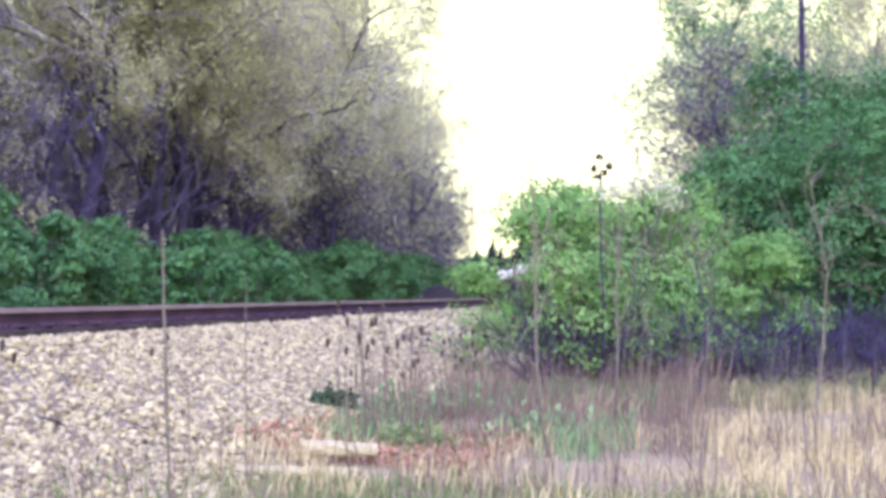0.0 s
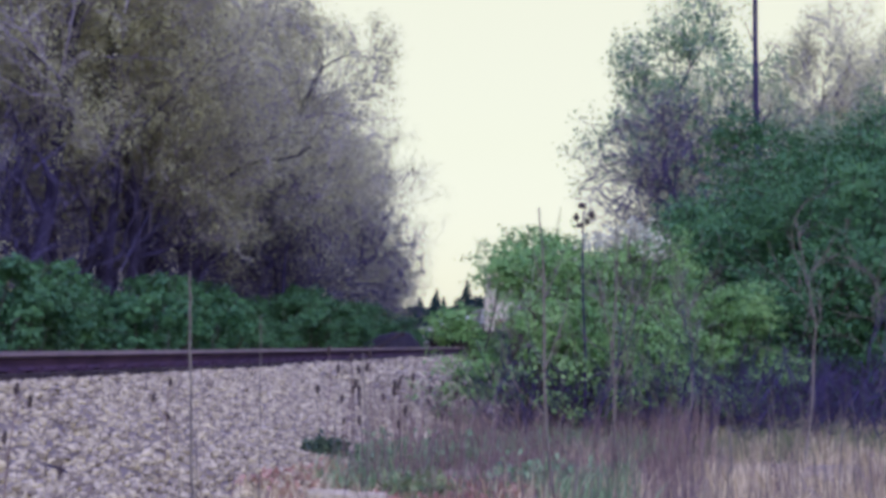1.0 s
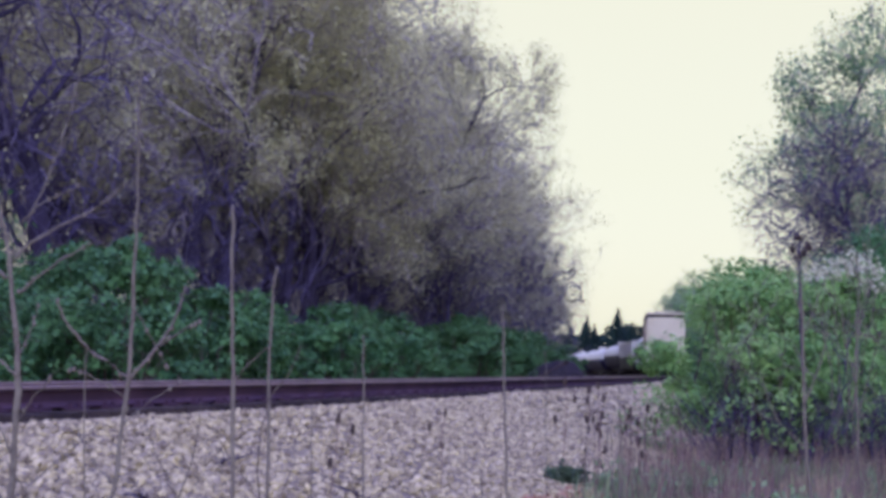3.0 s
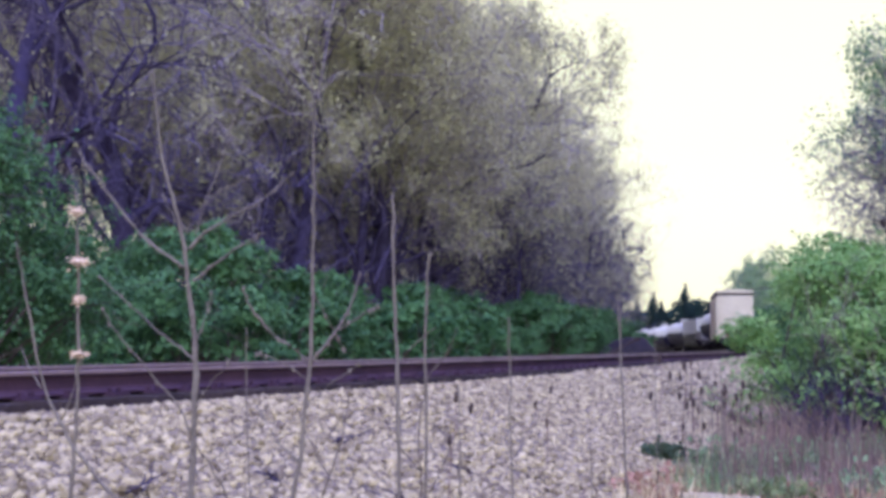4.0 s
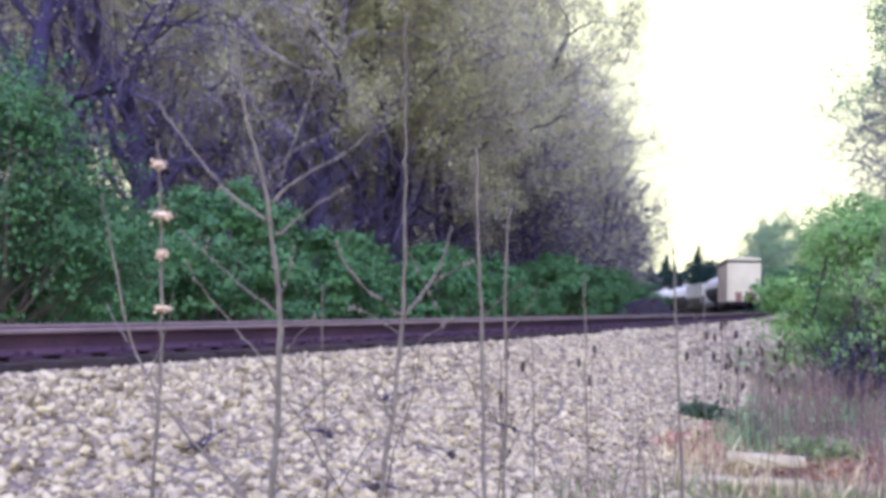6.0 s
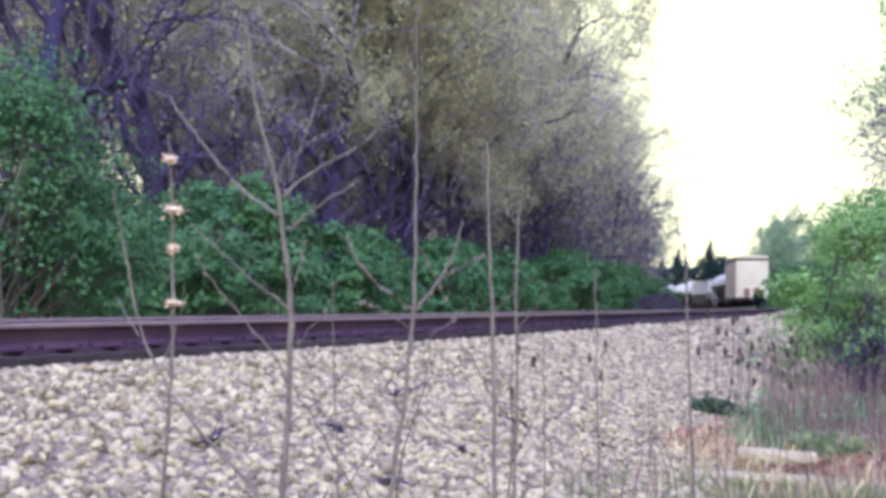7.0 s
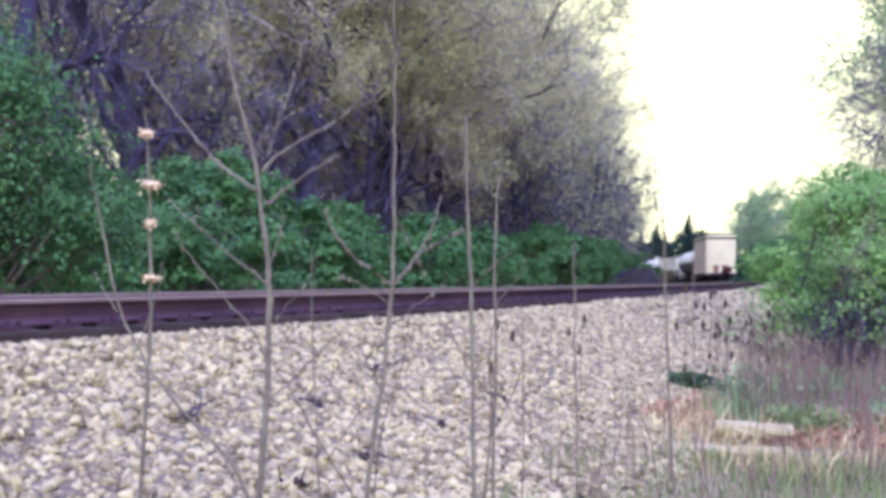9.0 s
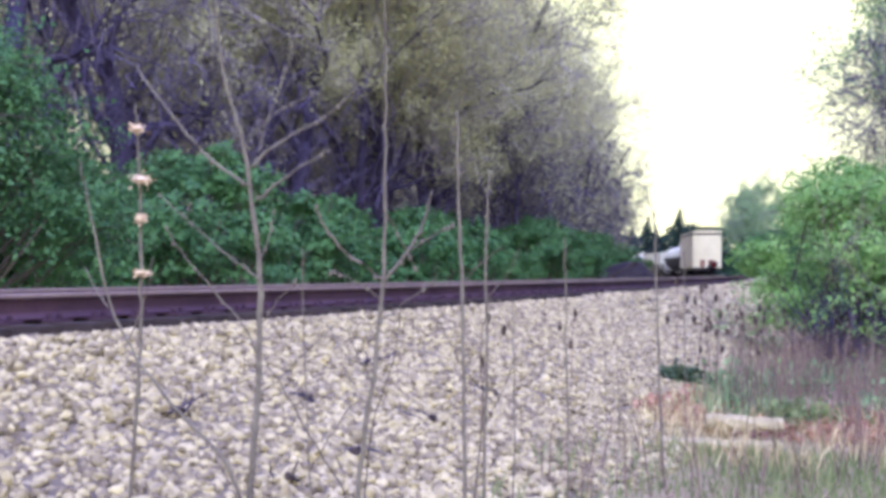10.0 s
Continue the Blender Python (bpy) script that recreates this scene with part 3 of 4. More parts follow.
def build_woods():
    kinds = [build_tree(11, 20, "tall grey deciduous tree just coming into olive leaf", per_end=30, first=0.18),
             build_tree(12, 21, "tall spreading tree with dark limbs and few young leaves", spread=0.95, per_end=24, first=0.18),
             build_tree(13, 19, "tall grey deciduous tree hazed with olive buds", spread=0.75, per_end=32, first=0.2),
             build_tree(14, 20, "tall leaning tree with many fine bare twigs", spread=0.85, per_end=24, first=0.15)]
    spots = [(44, -24), (52, -17.5), (60, -22), (75, -26)]
    for k, ob in enumerate(kinds):
        tagged(place_first(ob, *spots[k], 40 * k), group="trees of the left-hand wood")
    rng = random.Random(21)
    for row, (u, step, s0, s1) in enumerate(((-13.5, 5.6, 42, 150), (-19.5, 7, 42, 172), (-28, 9, 46, 115), (-40, 11, 60, 95))):
        s = s0
        while s < s1:
            stand(kinds[rng.randrange(4)], s + rng.uniform(-1.6, 1.6), u - (1.0 if s > 50 else 0) - max(0, s - 60) * 0.03 + rng.uniform(-2.2, 1.0), rng.uniform(0, 360), rng.uniform(0.86, 1.12), "trees of the left-hand wood")
            s += step
    for s, u, k, turn, size in ((41, -15.5, 0, 30, 0.85), (47, -14.5, 2, 200, 0.9), (38, -21, 2, 110, 1.0), (54, -15.5, 0, 280, 0.92)):
        stand(kinds[k], s, u, turn, size, "trees of the left-hand wood")
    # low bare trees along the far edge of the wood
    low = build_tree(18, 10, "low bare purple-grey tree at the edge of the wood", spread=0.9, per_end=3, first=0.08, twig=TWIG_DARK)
    tagged(place_first(low, 66, -11.5, 10), group="trees of the left-hand wood")
    for s, u, turn, size in ((14, -24, 60, 0.95), (20, -23, 130, 1.0), (27, -25, 220, 1.05), (33, -27, 300, 1.1), (24, -34, 20, 1.2), (16, -32, 90, 1.1)):
        stand(low, s, u, turn, size, "trees of the left-hand wood")
    s = 72
    while s < 170:
        stand(low, s, -11.7 - min(1.2, max(0, s - 90) * 0.05) + rng.uniform(-1.2, 0.6), rng.uniform(0, 360), rng.uniform(0.8, 1.2), "trees of the left-hand wood")
        s += rng.uniform(4.0, 6.5)
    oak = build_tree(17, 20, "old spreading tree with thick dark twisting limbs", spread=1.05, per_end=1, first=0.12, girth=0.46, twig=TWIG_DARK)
    tagged(place_first(oak, 34.5, -17.5, 70), group="trees of the left-hand wood")
    for s, u, turn, size in ((20, -14.5, 190, 0.9), (27, -15.5, 310, 0.95), (10, -15, 20, 0.9)):
        stand(oak, s, u, turn, size, "trees of the left-hand wood")
    # the far side of the line: taller trees behind the bushes
    green = build_tree(13, 19.5, "tall tree with fresh grey-green leaves beyond the bushes", leaf=LEAF_GREY, leaf_size=0.19, per_end=15, spread=0.75)
    place_first(green, 75, 9.6, 200)
    tagged(green, group="trees on the bush side")
    for s, u, size in ((68, 10.2, 1.25), (64, 12.5, 1.35), (57, 15, 1.1)):
        stand(low, s, u, rng.uniform(0, 360), size, "trees on the bush side")
    for s, u, size, k in ((84, 13, 0.95, 0), (70, 19, 0.95, 0), (95, 16, 0.9, 3), (110, 14, 0.8, 0), (80, 24, 1.0, 2), (60, 26, 0.9, 0)):
        stand(kinds[k], s, u, rng.uniform(0, 360), size, "trees on the bush side")
    for s, u, size in ((152, 7, 0.5), (160, 8, 0.58), (168, 9, 0.62), (148, 11, 0.56), (176, 13, 0.7), (62, 18, 0.62), (52, 14.5, 0.5)):
        stand(green, s, u, rng.uniform(0, 360), size, "trees on the bush side")


build_woods()


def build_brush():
    """The tangle of bare stems that fills the wood's lower half, its shade put into their colour."""
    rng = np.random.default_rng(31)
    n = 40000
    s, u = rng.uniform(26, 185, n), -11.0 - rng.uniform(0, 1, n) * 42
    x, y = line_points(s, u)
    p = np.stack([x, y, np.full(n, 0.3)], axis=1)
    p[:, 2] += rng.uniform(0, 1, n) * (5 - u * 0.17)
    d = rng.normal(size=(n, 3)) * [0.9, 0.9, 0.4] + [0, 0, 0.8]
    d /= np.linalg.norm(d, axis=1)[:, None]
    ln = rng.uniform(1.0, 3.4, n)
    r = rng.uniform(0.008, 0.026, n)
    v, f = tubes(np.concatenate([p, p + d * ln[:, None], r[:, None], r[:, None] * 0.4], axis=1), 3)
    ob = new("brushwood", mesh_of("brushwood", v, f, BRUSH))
    tagged(ob, "tangle of bare stems under the trees, coloured with the wood's purple shade", "brushwood", kind="stuff")


build_brush()


def build_bush(seed, label, leaf, height, width, leaves, leaf_size, clumps=26, name="bush", low=0.12):
    """A bush: stems, and leaves set in uneven clumps with gaps between."""
    rng = np.random.default_rng(seed)
    bush = thing(name, pose(0, 0, 0), label, "bush")
    segs, cents = [], []
    for k in range(clumps):
        a, h = rng.uniform(0, 2 * math.pi), rng.uniform(low, 1.0)
        reach = width * 0.5 * math.sqrt(max(0.08, 1 - (h - 0.35) ** 2 / 0.5)) * rng.uniform(0.45, 1.0)
        c = np.array([math.cos(a) * reach, math.sin(a) * reach, h * height * rng.uniform(0.85, 1.0)])
        cents.append((c, rng.uniform(0.09, 0.24) * height * (1.1 - 0.4 * h)))
        root = np.array([math.cos(a), math.sin(a), 0]) * 0.12 * width * rng.uniform(0.2, 1)
        mid = root * 0.5 + c * 0.5 + rng.normal(size=3) * 0.08 * height
        mid[2] = abs(mid[2])
        segs += [[*root, *mid, 0.03, 0.02], [*mid, *c, 0.02, 0.008]]
        for _ in range(5):
            e = c + rng.normal(size=3) * cents[-1][1] * 0.9
            segs.append([*c, *e, 0.01, 0.004])
    v, f = tubes(segs, 4)
    tagged(child("stem_mass", mesh_of("stem_mass", v, f, BUSHSTEM), bush, "grey woody stems"), kind="stuff")
    pts, ways = [], []
    for c, r in cents:
        m = int(leaves / clumps)
        out = c / (np.linalg.norm(c[:2]) + 0.2) * [1, 1, 0]
        # sprays: each clump is made of small flat sprigs
        sprigs = max(4, m // 14)
        q = rng.normal(size=(sprigs, 3))
        q = q / np.linalg.norm(q, axis=1)[:, None] * r * rng.uniform(0.4, 1.45, (sprigs, 1)) * [1.15, 1.15, 0.8]
        for o in q:
            pts.append(c + o + rng.normal(size=(14, 3)) * r * [0.19, 0.19, 0.06])
            ways.append(np.tile(o / r * 0.7 + out * 0.35 + [0, 0, 0.45], (14, 1)))
    pts, ways = np.concatenate(pts), np.concatenate(ways)
    above = pts[:, 2] > 0.02
    v, f = leaf_quads(pts[above], leaf_size, rng, 0.3, plain=leaf_size > 0.12, facing=ways[above])
    tagged(child("foliage", mesh_of("foliage", v, f, leaf), bush), kind="stuff")
    return bush


def build_hedge():
    label = "dense green bush along the foot of the wood"
    kinds = [build_bush(41, label, LEAF, 3.4, 4.2, 8000, 0.125, 18, low=0.34), build_bush(42, label, LEAF, 3.0, 4.6, 8000, 0.125, 18, low=0.34), build_bush(43, "bright green bush along the foot of the wood", LEAF_MID, 2.6, 3.6, 6500, 0.125, 16, low=0.3)]
    for k, (ob, s, u) in enumerate(zip(kinds, (21, 26, 33), (-6.4, -7.2, -6.6))):
        tagged(place_first(ob, s, u, 50 * k), group="hedge along the wood")
    rng = random.Random(5)
    s = 15.0
    while s < 175:
        k = 2 if rng.random() < 0.22 else rng.randrange(2)
        stand(kinds[k], s, -8.0 - min(1.2, max(0, s - 55) * 0.03) + rng.uniform(-0.9, 0.7), rng.uniform(0, 360), rng.uniform(0.75, 1.12), "hedge along the wood")
        s += rng.uniform(2.8, 4.0)
    s = 12.0
    while s < 120:
        stand(kinds[rng.randrange(2)], s, -11 + rng.uniform(-0.9, 0.9), rng.uniform(0, 360), rng.uniform(0.95, 1.25), "hedge along the wood")
        s += rng.uniform(4.5, 6)
    big = build_bush(44, "large full green bush beside the track", LEAF, 4.6, 4.8, 30000, 0.08, 40, low=0.26)
    place_first(big, 12.6, -5.6, 0)
    stand(big, 10.0, -7.4, 120, 1.0)


build_hedge()


def build_right_bushes():
    front = build_bush(51, "fresh green shrub at the top of the grassy verge", LEAF_LIGHT, 3.1, 3.2, 26000, 0.068, 30, low=0.25)
    place_first(front, 19.2, 5.75, 0)
    tagged(front, group="bushes on the verge")
    dark = build_bush(52, "tall dense green bush behind the dry grass", LEAF_MID, 6.6, 6.2, 40000, 0.10, 40, low=0.06)
    place_first(dark, 27, 10.4, 0)
    tagged(dark, group="bushes on the verge")
    for s, u, turn, size, ob in ((20.2, 6.9, 250, 1.0, front), (25.3, 5.35, 70, 0.95, front), (22.5, 6.6, 160, 0.95, front), (20.9, 8.6, 200, 0.75, front), (25, 7.6, 20, 0.95, front), (23.4, 10.6, 100, 0.72, dark), (23.6, 13.2, 200, 0.8, dark),
                                 (24.6, 11.6, 310, 0.8, dark), (25.2, 15.5, 30, 0.85, dark), (30, 13.5, 80, 1.1, dark), (26, 14, 140, 0.95, dark), (34, 11, 220, 1.0, dark), (33, 17, 300, 1.15, dark), (27, 18, 10, 1.0, dark), (42, 9.5, 60, 0.95, dark), (50, 9, 170, 1.0, dark),
                                 (25, 22, 250, 1.0, dark), (60, 9.5, 110, 1.0, dark), (72, 10, 45, 1.1, dark), (90, 10, 75, 1.1, dark), (110, 9.5, 15, 1.1, dark), (130, 9, 150, 1.1, dark), (150, 8.5, 190, 1.15, dark)):
        stand(ob, s, u, turn, size, "bushes on the verge")


build_right_bushes()


def build_conifers():
    rng = np.random.default_rng(61)
    tree = thing("conifer", pose(0, 0, 0), "dark spruce on the far skyline", "tree", "conifers on the skyline")
    v, f = tubes([[0, 0, 0, 0, 0, 14, 0.28, 0.03]], 7)
    child("trunk", mesh_of("trunk", v, f, BARK), tree)
    segs = []
    for i in range(420):
        h = rng.uniform(0.06, 1) ** 0.9
        a, ln = rng.uniform(0, 6.28), (1 - h) * 3.9 * rng.uniform(0.6, 1.1) + 0.25
        z = h * 14
        segs.append([0, 0, z, math.cos(a) * ln, math.sin(a) * ln, z - 0.25 * ln, 0.08 + 0.5 * (1 - h), 0.03 + 0.1 * (1 - h)])
    v, f = tubes(segs, 3)
    tagged(child("bough_mass", mesh_of("bough_mass", v, f, NEEDLE), tree), kind="stuff")
    r = random.Random(3)
    first = True
    for x in np.arange(-118, -18, 5.2):
        y = 322 + r.uniform(-8, 12)
        size = r.uniform(0.72, 0.98)
        m = pose(x + r.uniform(-1, 1), y, 0.3, 0, 0, r.uniform(0, 360))
        if first:
            tree.matrix_basis, first = m, False
            continue
        c = copy_thing(tree, m)
        c.scale = (size * r.uniform(1.0, 1.4), size * 1.2, size)
    wood = build_bush(62, "dark woodland on the far skyline", FARWOOD, 10.5, 9.5, 5000, 0.7, 40, name="tree", low=0.05)
    tagged(wood, category="tree", group="far woodland")
    wood.matrix_basis = pose(-122, 334, 0.2)
    for x in range(-116, -10, 6):
        c = copy_thing(wood, pose(x, 334 + r.uniform(-4, 4), 0.2, 0, 0, r.uniform(0, 360)))
        c.scale = (1, 1, r.uniform(1.1, 1.4))
    for x, size in ((-70.2, 1.27), (-78.5, 1.12), (-66.5, 1.0), (-83, 0.95)):
        c = copy_thing(tree, pose(x, 318, 0.3))
        c.scale = (size * 1.35, size * 1.35, size)


build_conifers()


# ---- bare stalks and saplings on the bank ----
ACROSS, AHEAD = Vector((math.cos(radians(23.5)), math.sin(radians(23.5)), 0)), Vector((-math.sin(radians(23.5)), math.cos(radians(23.5)), 0))

OFFSET = Vector((0.013, 0.045, 0))


def bank_z(x, y):
    """Height of the ground or bank under a place."""
    k = int(np.hypot(LINE_X - x, LINE_Y - y).argmin())
    u = (x - LINE_X[k]) * math.cos(LINE_H[k]) + (y - LINE_Y[k]) * math.sin(LINE_H[k])
    return ground_z(u)


def smooth_line(pts, times=3):
    p = np.array(pts, float)
    for _ in range(times - 1):
        q = np.empty((2 * len(p) - 2, p.shape[1]))
        q[0::2], q[1::2] = p[:-1] * 0.75 + p[1:] * 0.25, p[:-1] * 0.25 + p[1:] * 0.75
        p = np.concatenate([p[:1], q, p[-1:]])
    return p


def stem_mesh(name, line, r0, r1, mat, sides=6):
    """One bent, knotty stem as a single skin."""
    n = len(line)
    verts, faces = [], []
    rng = random.Random(int(abs(line[0][0]) * 1e4))
    for i, p in enumerate(line):
        d = line[min(i + 1, n - 1)] - line[max(i - 1, 0)]
        d = Vector(d).normalized()
        e1 = d.orthogonal().normalized()
        e2 = d.cross(e1)
        r = (r0 + (r1 - r0) * i / (n - 1)) * (1 + rng.uniform(-0.12, 0.22))
        verts += [Vector(p) + (e1 * math.cos(2 * math.pi * k / sides) + e2 * math.sin(2 * math.pi * k / sides)) * r for k in range(sides)]
    for i in range(n - 1):
        faces += [(i * sides + k, i * sides + (k + 1) % sides, (i + 1) * sides + (k + 1) % sides, (i + 1) * sides + k) for k in range(sides)]
    faces += [tuple(range(sides - 1, -1, -1)), tuple((n - 1) * sides + k for k in range(sides))]
    return mesh_of(name, verts, faces, mat, True)


def build_stalk(name, label, away, lines):
    """A stem and its branches; each line is (across, height) pairs on an upright plane that far ahead."""
    rng = np.random.default_rng(int(away * 100) + len(lines))
    a0, z0 = lines[0][0][0]
    foot = AHEAD * away + ACROSS * a0 + OFFSET
    foot.z = bank_z(foot.x, foot.y) - 0.03
    plant = thing(name, Matrix.Translation(foot), label, "dead plant" if name == "dry_stalk" else "sapling", "bare stems on the bank")
    for i, (pts, r0, r1) in enumerate(lines):
        lean = rng.uniform(-0.35, 0.35) if i else 0.02
        line = []
        for k, (a, z) in enumerate(pts):
            p = AHEAD * (away + (k / (len(pts) - 1)) * lean * 0.5) + ACROSS * a + OFFSET
            p.z = z
            line.append(p - foot)
        if i == 0:
            line = [Vector((0, 0, 0))] + [p for p in line if p.z > 0.06]
        line = smooth_line(line)
        line[1:-1] += rng.normal(size=(len(line) - 2, 3)) * 0.0025
        child("stem" if i == 0 else "branch", stem_mesh("stem" if i == 0 else "branch", line, r0 * 0.92, r1 * 0.9, BUSHSTEM if "thin dark" in label else STALK), plant)
    return plant


st_whorl = build_stalk("dry_stalk", "dead upright stalk with tan papery seed whorls", 4.3, [
    ([(-1.107, 0.571), (-1.087, 0.965), (-1.075, 1.201), (-1.079, 1.398), (-1.083, 1.674), (-1.095, 1.89), (-1.103, 1.979)], 0.0085, 0.003),
])
st_sapling = build_stalk("sapling", "bare grey sapling with forked thin branches", 4.3, [
    ([(-0.697, 0.571), (-0.677, 0.768), (-0.658, 1.044), (-0.658, 1.359), (-0.667, 1.497), (-0.697, 1.674), (-0.707, 1.772), (-0.746, 1.93), (-0.795, 2.068), (-0.815, 2.264), (-0.835, 2.402)], 0.0135, 0.004),
    ([(-0.707, 1.693), (-0.854, 1.792), (-0.973, 1.93), (-1.071, 2.048), (-1.126, 2.136)], 0.007, 0.003),
    ([(-0.693, 1.756), (-0.599, 1.851), (-0.48, 1.91), (-0.382, 1.989), (-0.333, 2.044)], 0.0065, 0.003),
    ([(-0.667, 1.644), (-0.579, 1.713), (-0.48, 1.772), (-0.406, 1.808)], 0.006, 0.003),
    ([(-0.667, 1.367), (-0.756, 1.428), (-0.894, 1.536), (-1.051, 1.674)], 0.0045, 0.002),
    ([(-0.658, 1.083), (-0.697, 1.182), (-0.795, 1.3), (-0.933, 1.457), (-0.977, 1.546)], 0.0045, 0.002),
    ([(-0.669, 1.812), (-0.599, 2.038), (-0.549, 2.225), (-0.516, 2.432)], 0.0035, 0.002),
    ([(-0.697, 1.812), (-0.766, 1.89), (-0.825, 1.969)], 0.003, 0.0015),
    ([(-0.681, 1.871), (-0.599, 1.959), (-0.471, 2.018)], 0.003, 0.0015),
    ([(-0.654, 1.437), (-0.628, 1.536), (-0.622, 1.603)], 0.003, 0.0015),
    ([(-0.654, 1.201), (-0.599, 1.28), (-0.52, 1.359)], 0.003, 0.0015),
    ([(-0.648, 0.965), (-0.52, 1.083), (-0.411, 1.201)], 0.003, 0.0015),
])
st_crooked = build_stalk("dry_stalk", "thin crooked bare stem leaning out", 4.1, [
    ([(-0.683, 0.61), (-0.73, 0.76), (-0.909, 0.929), (-1.021, 1.07), (-1.087, 1.182), (-1.143, 1.286), (-1.19, 1.53), (-1.243, 1.764)], 0.0085, 0.0025),
    ([(-1.138, 1.271), (-1.209, 1.342), (-1.262, 1.408)], 0.003, 0.0015),
    ([(-1.068, 1.164), (-1.002, 1.286), (-0.965, 1.436)], 0.003, 0.0015),
])
st_forked = build_stalk("sapling", "bare sapling with a forked crown on the bank", 3.9, [
    ([(-0.293, 0.649), (-0.257, 0.934), (-0.23, 1.113), (-0.207, 1.363), (-0.2, 1.577), (-0.204, 1.827), (-0.207, 2.077), (-0.207, 2.345)], 0.01, 0.003),
    ([(-0.204, 1.363), (-0.123, 1.461), (-0.079, 1.559), (-0.055, 1.658)], 0.007, 0.003),
    ([(-0.207, 1.363), (-0.329, 1.452), (-0.391, 1.524), (-0.418, 1.595)], 0.006, 0.003),
    ([(-0.129, 1.456), (-0.052, 1.506), (0.011, 1.538)], 0.004, 0.002),
    ([(-0.207, 1.3), (-0.293, 1.363), (-0.373, 1.39)], 0.003, 0.0015),
    ([(-0.221, 1.22), (-0.15, 1.291), (-0.043, 1.363)], 0.003, 0.0015),
    ([(-0.2, 1.577), (-0.159, 1.506), (-0.105, 1.399)], 0.003, 0.0015),
    ([(-0.239, 1.041), (-0.329, 1.113), (-0.4, 1.22)], 0.003, 0.0015),
])
st_straight = build_stalk("dry_stalk", "straight bare grey stalk on the ballast bank", 4.4, [
    ([(0.062, 0.552), (0.056, 1.277), (0.042, 1.579), (0.032, 1.972)], 0.01, 0.005),
    ([(0.056, 1.358), (0.133, 1.438), (0.193, 1.479)], 0.003, 0.0015),
])
st_straight2 = build_stalk("dry_stalk", "straight bare stalk with a pale tip", 4.7, [
    ([(0.142, 0.494), (0.155, 1.182), (0.148, 1.634), (0.168, 1.781)], 0.008, 0.004),
    ([(0.155, 1.29), (0.228, 1.376), (0.271, 1.484)], 0.003, 0.0015),
])
st_short = build_stalk("dry_stalk", "short thin dead stalk on the ballast", 5.1, [
    ([(0.509, 0.416), (0.504, 1.023), (0.497, 1.35), (0.493, 1.537)], 0.006, 0.003),
])
st_tall = build_stalk("dry_stalk", "tall thin pale dead stalk on the bank", 7.7, [
    ([(1.379, 0.124), (1.347, 0.829), (1.333, 1.323), (1.325, 1.60), (1.319, 1.781)], 0.011, 0.005),
])
st_thin = build_stalk("dry_stalk", "short thin dead stalk on the ballast", 5.2, [
    ([(0.288, 0.397), (0.295, 0.825), (0.283, 1.254)], 0.005, 0.003),
])
st_thin2 = build_stalk("dry_stalk", "short thin dead stalk on the ballast", 4.9, [
    ([(-0.536, 0.455), (-0.57, 1.038), (-0.579, 1.487)], 0.005, 0.002),
])
st_thin3 = build_stalk("dry_stalk", "short thin dead stalk on the ballast", 9.0, [
    ([(1.776, 0.32), (1.768, 0.938), (1.768, 1.556)], 0.006, 0.003),
])
st_far = build_stalk("dry_stalk", "dead grey stalk among the weeds", 11.0, [
    ([(2.75, -0.223), (2.725, 0.583), (2.69, 1.288)], 0.01, 0.004),
])

build_stalk("dry_stalk", "thin dark twiggy stem leaning over the ballast", 4.0, [
    ([(-0.30, 0.62), (-0.42, 0.80), (-0.52, 0.98), (-0.60, 1.10)], 0.004, 0.002),
    ([(-0.42, 0.80), (-0.34, 0.92), (-0.30, 1.0)], 0.003, 0.0015),
])
build_stalk("dry_stalk", "thin dark twiggy stem leaning over the ballast", 4.6, [
    ([(0.10, 0.55), (0.14, 0.85), (0.12, 1.12), (0.16, 1.30)], 0.005, 0.002),
    ([(0.13, 0.80), (0.22, 0.95), (0.26, 1.08)], 0.003, 0.0015),
    ([(0.13, 0.95), (0.04, 1.06), (-0.02, 1.2)], 0.003, 0.0015),
])
build_stalk("dry_stalk", "thin dark twiggy stem leaning over the ballast", 5.4, [
    ([(-0.35, 0.55), (-0.30, 0.80), (-0.22, 1.02), (-0.20, 1.25)], 0.005, 0.002),
    ([(-0.29, 0.85), (-0.38, 1.0), (-0.45, 1.15)], 0.003, 0.0015),
])


build_stalk("sapling", "tall bare leaning sapling with crooked branches on the verge", 10.25, [
    ([(4.21, 0.0), (4.14, 0.45), (4.11, 0.81), (4.10, 1.38), (4.11, 1.95), (4.06, 2.5)], 0.022, 0.006),
    ([(4.11, 0.78), (3.98, 0.92), (3.85, 1.02), (3.72, 1.42)], 0.011, 0.003),
    ([(3.85, 1.02), (3.75, 1.05), (3.66, 1.16)], 0.006, 0.003),
    ([(4.10, 1.15), (4.20, 1.40), (4.27, 1.62), (4.29, 1.95)], 0.010, 0.003),
    ([(4.11, 1.75), (4.22, 2.0), (4.30, 2.25)], 0.007, 0.003),
    ([(4.11, 1.85), (4.0, 2.1), (3.93, 2.35)], 0.007, 0.003),
])
